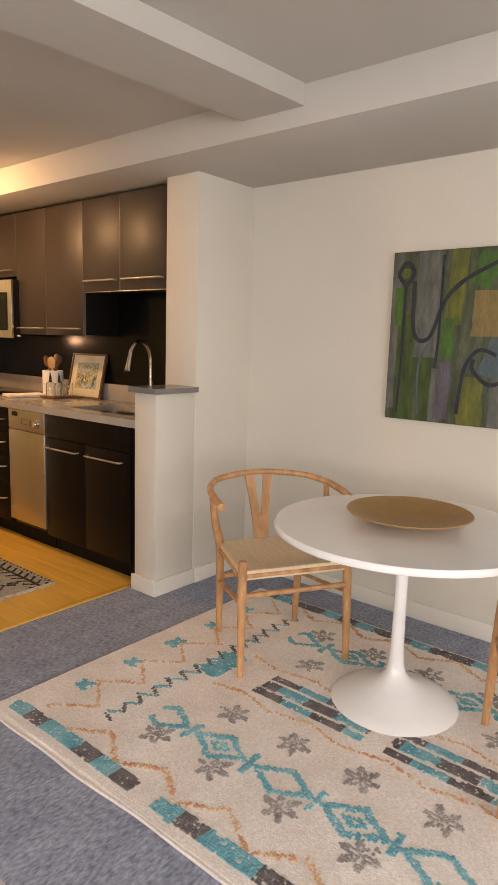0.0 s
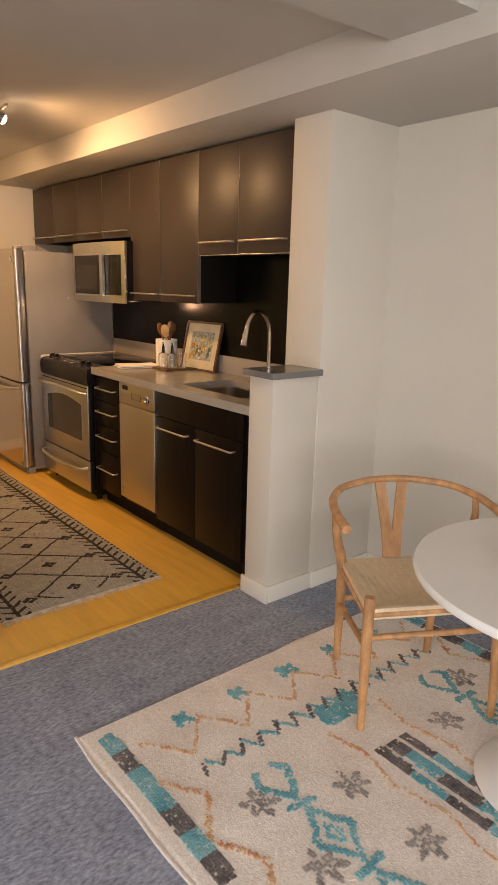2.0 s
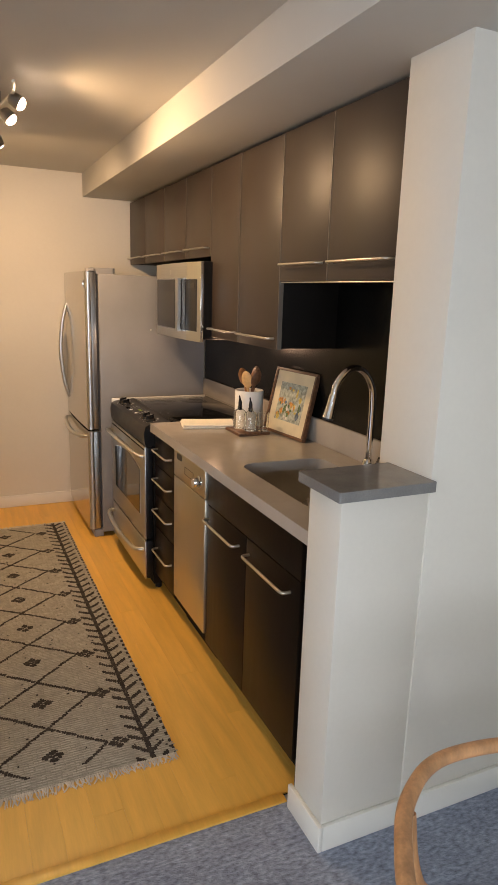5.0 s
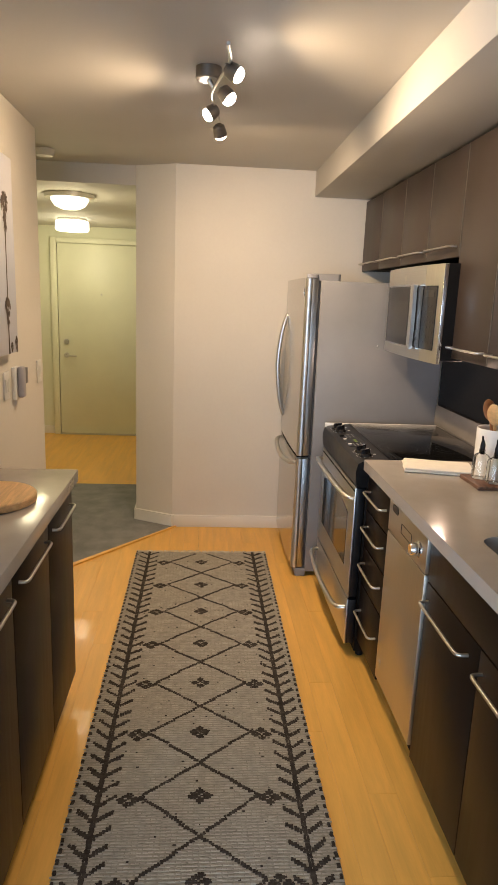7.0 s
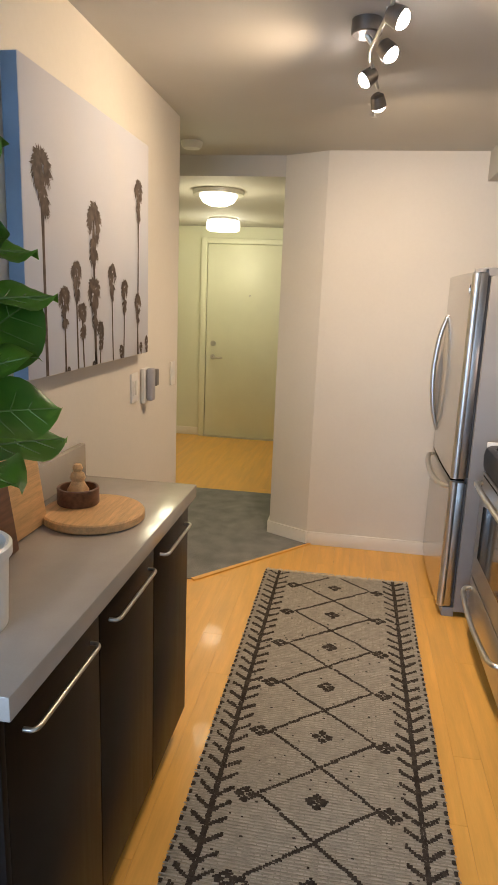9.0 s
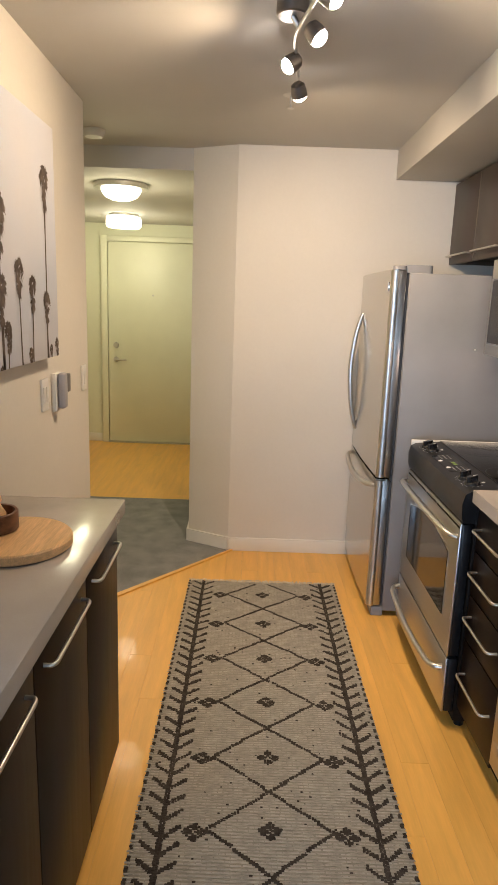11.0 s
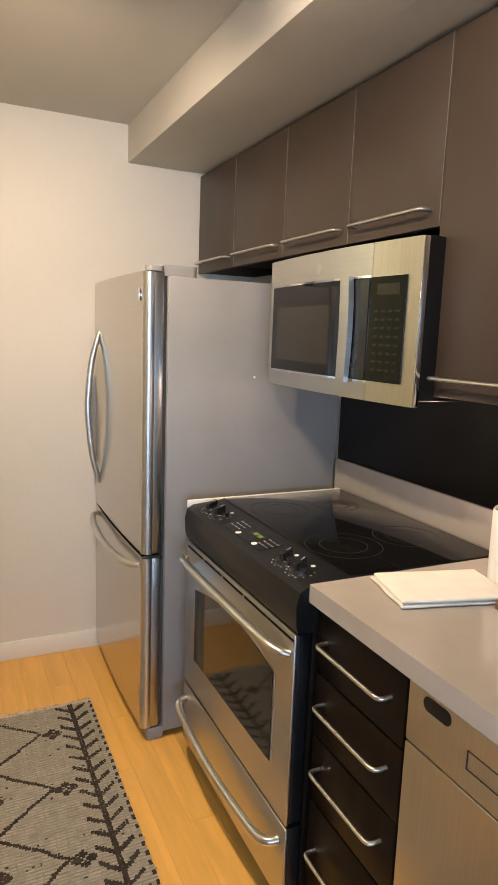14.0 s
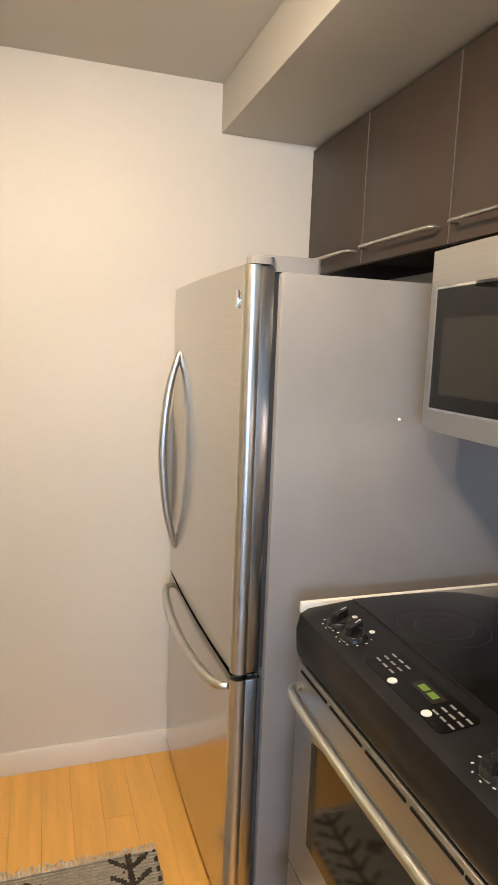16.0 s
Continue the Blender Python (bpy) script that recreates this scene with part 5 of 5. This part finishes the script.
def seg_dist(x, y, ax, ay, bx, by):
    dx, dy = bx - ax, by - ay
    t = max(0.0, min(1.0, ((x - ax) * dx + (y - ay) * dy) / (dx * dx + dy * dy + 1e-9)))
    return math.hypot(x - ax - t * dx, y - ay - t * dy)


def tri(t):
    return abs(2 * (t - math.floor(t + 0.5)))


def dining_pattern(x, y):
    """Teal, charcoal and rust motifs; mirrored about the rug's middle."""
    yy = y if y < 2.412 else 4.824 - y
    n = noise.noise(Vector((x * 30, y * 30, 0)))
    if 1.655 < yy < 1.712 and x > -1.87:
        seq = "TCTTCTCR" if y < 2.412 else "CTCCTCTC"
        k = int((x + 1.87) / 0.095)
        s = seq[k % len(seq)]
        return s if s != "R" else ""
    if x > -1.60 and abs(yy - (1.715 + 0.085 * tri((x + 1.60) / 0.27))) < 0.010 + 0.003 * n:
        return "R"
    if x > -1.45:
        u = (x + 1.40) / 0.255
        k = math.floor(u + 0.5)
        fx, fy = (u - k) * 0.255, yy - 1.998
        d = abs(fx) * 0.62 + abs(fy)
        if abs(d - 0.062) < 0.0125:
            return "T"
        if abs(abs(fx) - 0.1275) < 0.012 and abs(fy) < 0.05:
            return "T"
        if k % 2 and abs(d - 0.02) < 0.009:
            return "T"
        for row, x0 in ((1.905, -1.35), (2.172, -1.235)):
            kk = round((x - x0) / 0.262)
            gx, gy = x - x0 - kk * 0.262, yy - row
            if kk >= 0 and math.hypot(gx, gy) < 0.062:
                a = math.atan2(gy, gx)
                if abs(math.hypot(gx, gy) - (0.030 + 0.018 * math.cos(6 * a))) < 0.0145 or math.hypot(gx, gy) < 0.009:
                    return "F"
        if abs(yy - (2.268 + 0.035 * tri((x + 1.45) / 0.30))) < 0.006:
            return "R"
        if x > -1.285:
            k = (x + 1.285) % 0.56
            if k < 0.47 and (2.335 < yy < 2.372 or 2.388 < yy < 2.412):
                return "T" if int((x + 1.285 + (0.06 if yy > 2.38 else 0)) / 0.13) % 2 else "C"
    else:
        z = -1.555 + 0.028 * (tri(y / 0.075) * 2 - 1)
        if 1.84 < yy and abs(x - z) < 0.0115:
            return "C" if int(y / 0.0375) % 2 else "T"
        z2 = -1.70 + 0.07 * (tri(y / 0.22) * 2 - 1)
        if yy > 1.75 and abs(x - z2) < 0.009 + 0.003 * n:
            return "R"
        for cy in (1.93, 2.17, 2.40):
            if abs(x + 1.79) + abs(yy - cy) * 0.8 < 0.048 and abs(abs(x + 1.79) - abs(yy - cy)) < 0.016 + 0.01 * n:
                return "T"
        if math.hypot(x + 1.50, yy - 2.36) < 0.06 and x > -1.56:
            return "T"
    return ""


rug = thing("dining_rug", (-0.78, 2.41, 0), "cream wool rug with teal, charcoal and rust motifs under the table", "rug")
part("field", rug_sheet(-1.93, 0.38, 1.608, 3.19, 0.012, 0.018, 200, 140, 1.0), RUGBASE, rug)
part("bound_edge", tube([(-1.93 + 0.045 * i, 1.607 + 0.018 * noise.noise(Vector(((-1.93 + 0.045 * i) * 4, 7.7, 1.608))), 0.006) for i in range(52)], 0.006, 6, smooth=False), RUGBASE, rug)
cells = {"T": [], "C": [], "R": [], "F": []}
DX, DY = 0.0085, 0.0085
for i in range(int(2.27 / DX)):
    for j in range(int(1.55 / DY)):
        x, y = -1.915 + i * DX, 1.625 + j * DY
        wx = x + 0.008 * noise.noise(Vector((x * 18, y * 18, 5)))
        wy = y + 0.008 * noise.noise(Vector((x * 18, y * 18, 9)))
        s = dining_pattern(wx, wy)
        if s and random.random() < (0.75 if s == "R" else 0.93):
            cells[s].append((x, y, 0.0112 + 0.0012 * noise.noise(Vector((x * 3, y * 3, 1.7))) + crease(x, y)))
tufts("teal_motif", cells["T"], DX * 1.15, DY * 1.15, 0.004, TEAL, rug, "teal woven motifs")
tufts("charcoal_motif", cells["C"], DX * 1.15, DY * 1.15, 0.004, CHARCOAL, rug, "charcoal woven motifs")
tufts("grey_motif", cells["F"], DX * 1.15, DY * 1.15, 0.004, GREYWOOL, rug, "soft grey woven flowers")
tufts("rust_motif", cells["R"], DX, DY, 0.0045, ROSE, rug, "rust and gold zigzag lines")

RX0, RX1, RY0, RY1 = -5.25, -2.80, 1.668, 2.462
RC = (RY0 + RY1) / 2


def runner_pattern(x, y):
    u = (x + 4.939) / 0.3075
    k = round(u)
    v = abs(y - RC)
    # crossing zigzags: together at the crossings, apart between them
    if x < -2.86 and x > -5.22:
        if abs(v - 0.185 * tri(u)) < 0.0075:
            return True
        m = math.floor(u) + 0.5
        mx = -4.939 + m * 0.3075
        for cy in (0.0, 0.222):
            fx, fy = abs(x - mx - (0.012 if cy else 0)), abs(v - cy)
            if fx * 0.9 + fy * 0.75 < 0.030 and not (abs(fx - fy) < 0.003):
                return True
    # branching border
    if abs(v - 0.315) < 0.0075:
        return True
    t = (x - RX0) % 0.062
    w = abs(v - 0.315)
    if w < 0.056 and abs(t - 0.055 + w * 0.8) < 0.0085:
        return True
    if v > 0.388 and int(x / 0.018) % 2:
        return True
    return False


runner = thing("runner_rug", (-4.02, RC, 0), "long grey flatweave runner with dark diamonds and fringe", "rug")
part("weave", rug_sheet(RX0, RX1, RY0, RY1, 0.007, 0.006, 140, 44), RUNBASE, runner)
# weft ribs
ribs = []
dark = []
rr = random.Random(3)
DX, DY = 0.006, 0.008
for i in range(int((RX1 - RX0) / DX)):
    for j in range(int((RY1 - RY0) / DY)):
        x, y = RX0 + (i + 0.5) * DX, RY0 + (j + 0.5) * DY
        wx = x + 0.006 * noise.noise(Vector((x * 14, y * 14, 2)))
        if runner_pattern(wx, y):
            dark.append((x, y, 0.0065))
        elif rr.random() < 0.006:
            dark.append((x, y, 0.0055))
        elif i % 2 == 0 and j % 2 == 0:
            ribs.append((x, y, 0.0062))
tufts("dark_motif", dark, DX * 1.2, DY * 1.2, 0.0028, RUNDARK, runner, "dark brown diamonds and branching border")
tufts("rib", ribs, DX * 0.9, DY * 2.0, 0.0022, RIB, runner, "pale woven ribs")
fr_b = []
for x, sg in ((RX0, -1), (RX1, 1)):
    for i in range(150):
        y = RY0 + 0.005 + (RY1 - RY0 - 0.01) * i / 149
        ln = rr.uniform(0.020, 0.038)
        fr_b.append(tube([(x - sg * 0.004, y, 0.006), (x + sg * ln * 0.5, y + rr.uniform(-0.006, 0.006), 0.006), (x + sg * ln, y + rr.uniform(-0.012, 0.012), 0.003)], [0.0032, 0.0028, 0.0014], 5, steps=2))
tagged(part("fringe", joined(*fr_b), FRINGE, runner, "knotted natural fringe"), kind="stuff")
lrug = thing("living_rug", (0.2, 0.0, 0), "faded pink and grey distressed area rug", "rug")
part("field", rug_sheet(-1.95, 1.9, -1.6, 1.243, 0.008, 0.02, 60, 44), FADED, lrug)

faded = []
for i in range(190):
    for j in range(70):
        x, y = -1.93 + i * 0.013, 0.32 + j * 0.013
        u, v = (x + 1.93) % 0.30, (y - 0.32) % 0.30
        line = min(abs(u - 0.15), abs(v - 0.15)) < 0.010 or abs(abs(u - 0.15) + abs(v - 0.15) - 0.11) < 0.010 or 1.16 < y < 1.185
        if line and noise.noise(Vector((x * 6, y * 6, 4))) > -0.05:
            faded.append((x, y, 0.0075))
tufts("faded_motif", faded, 0.014, 0.014, 0.0022, material("faded_pale_wool", (0.62, 0.56, 0.52), 0.95, other=(0.50, 0.33, 0.29), scale=5, spec=0.1), lrug, "worn pale lattice pattern")

# ---- bamboo planks ----
rp = random.Random(21)
wood = solid("floor_wood", B(-5.74, -2.51, 1.2, 3.35, -0.02, -0.006, 0), TOE, "glossy golden bamboo plank floor", "floor", "structure")
wood2 = solid("floor_wood_hall", B(-8.69, -6.70, 0.1, 1.6, -0.02, -0.006, 0), TOE, "glossy golden bamboo plank floor in the hall", "floor", "structure")
meshes = {}


def plank(length, width, parent, x, y):
    key = (round(length, 3), round(width, 3))
    if key not in meshes:
        me = finish("plank", B(0, length - 0.0003, 0, width - 0.0003, -0.006, 0.0, 0.0006, 1), BAMBOO)
        meshes[key] = me
    ob = new("plank", meshes[key])
    ob.location = (x, y, 0)
    ob.parent = parent


for parent, x0, x1, y0, y1 in ((wood, -5.73, -2.50, 1.2, 3.0), (wood2, -8.69, -6.705, 0.1, 1.6)):
    y, row = y0, 0
    while y < y1 - 0.02:
        x = x0
        first = (0.31, 0.93, 0.62, 1.24)[row % 4]
        while x < x1 - 0.005:
            ln = min(first if x == x0 else 1.24, x1 - x)
            plank(ln, 0.094, parent, x, y)
            x += ln
        y += 0.094
        row += 1
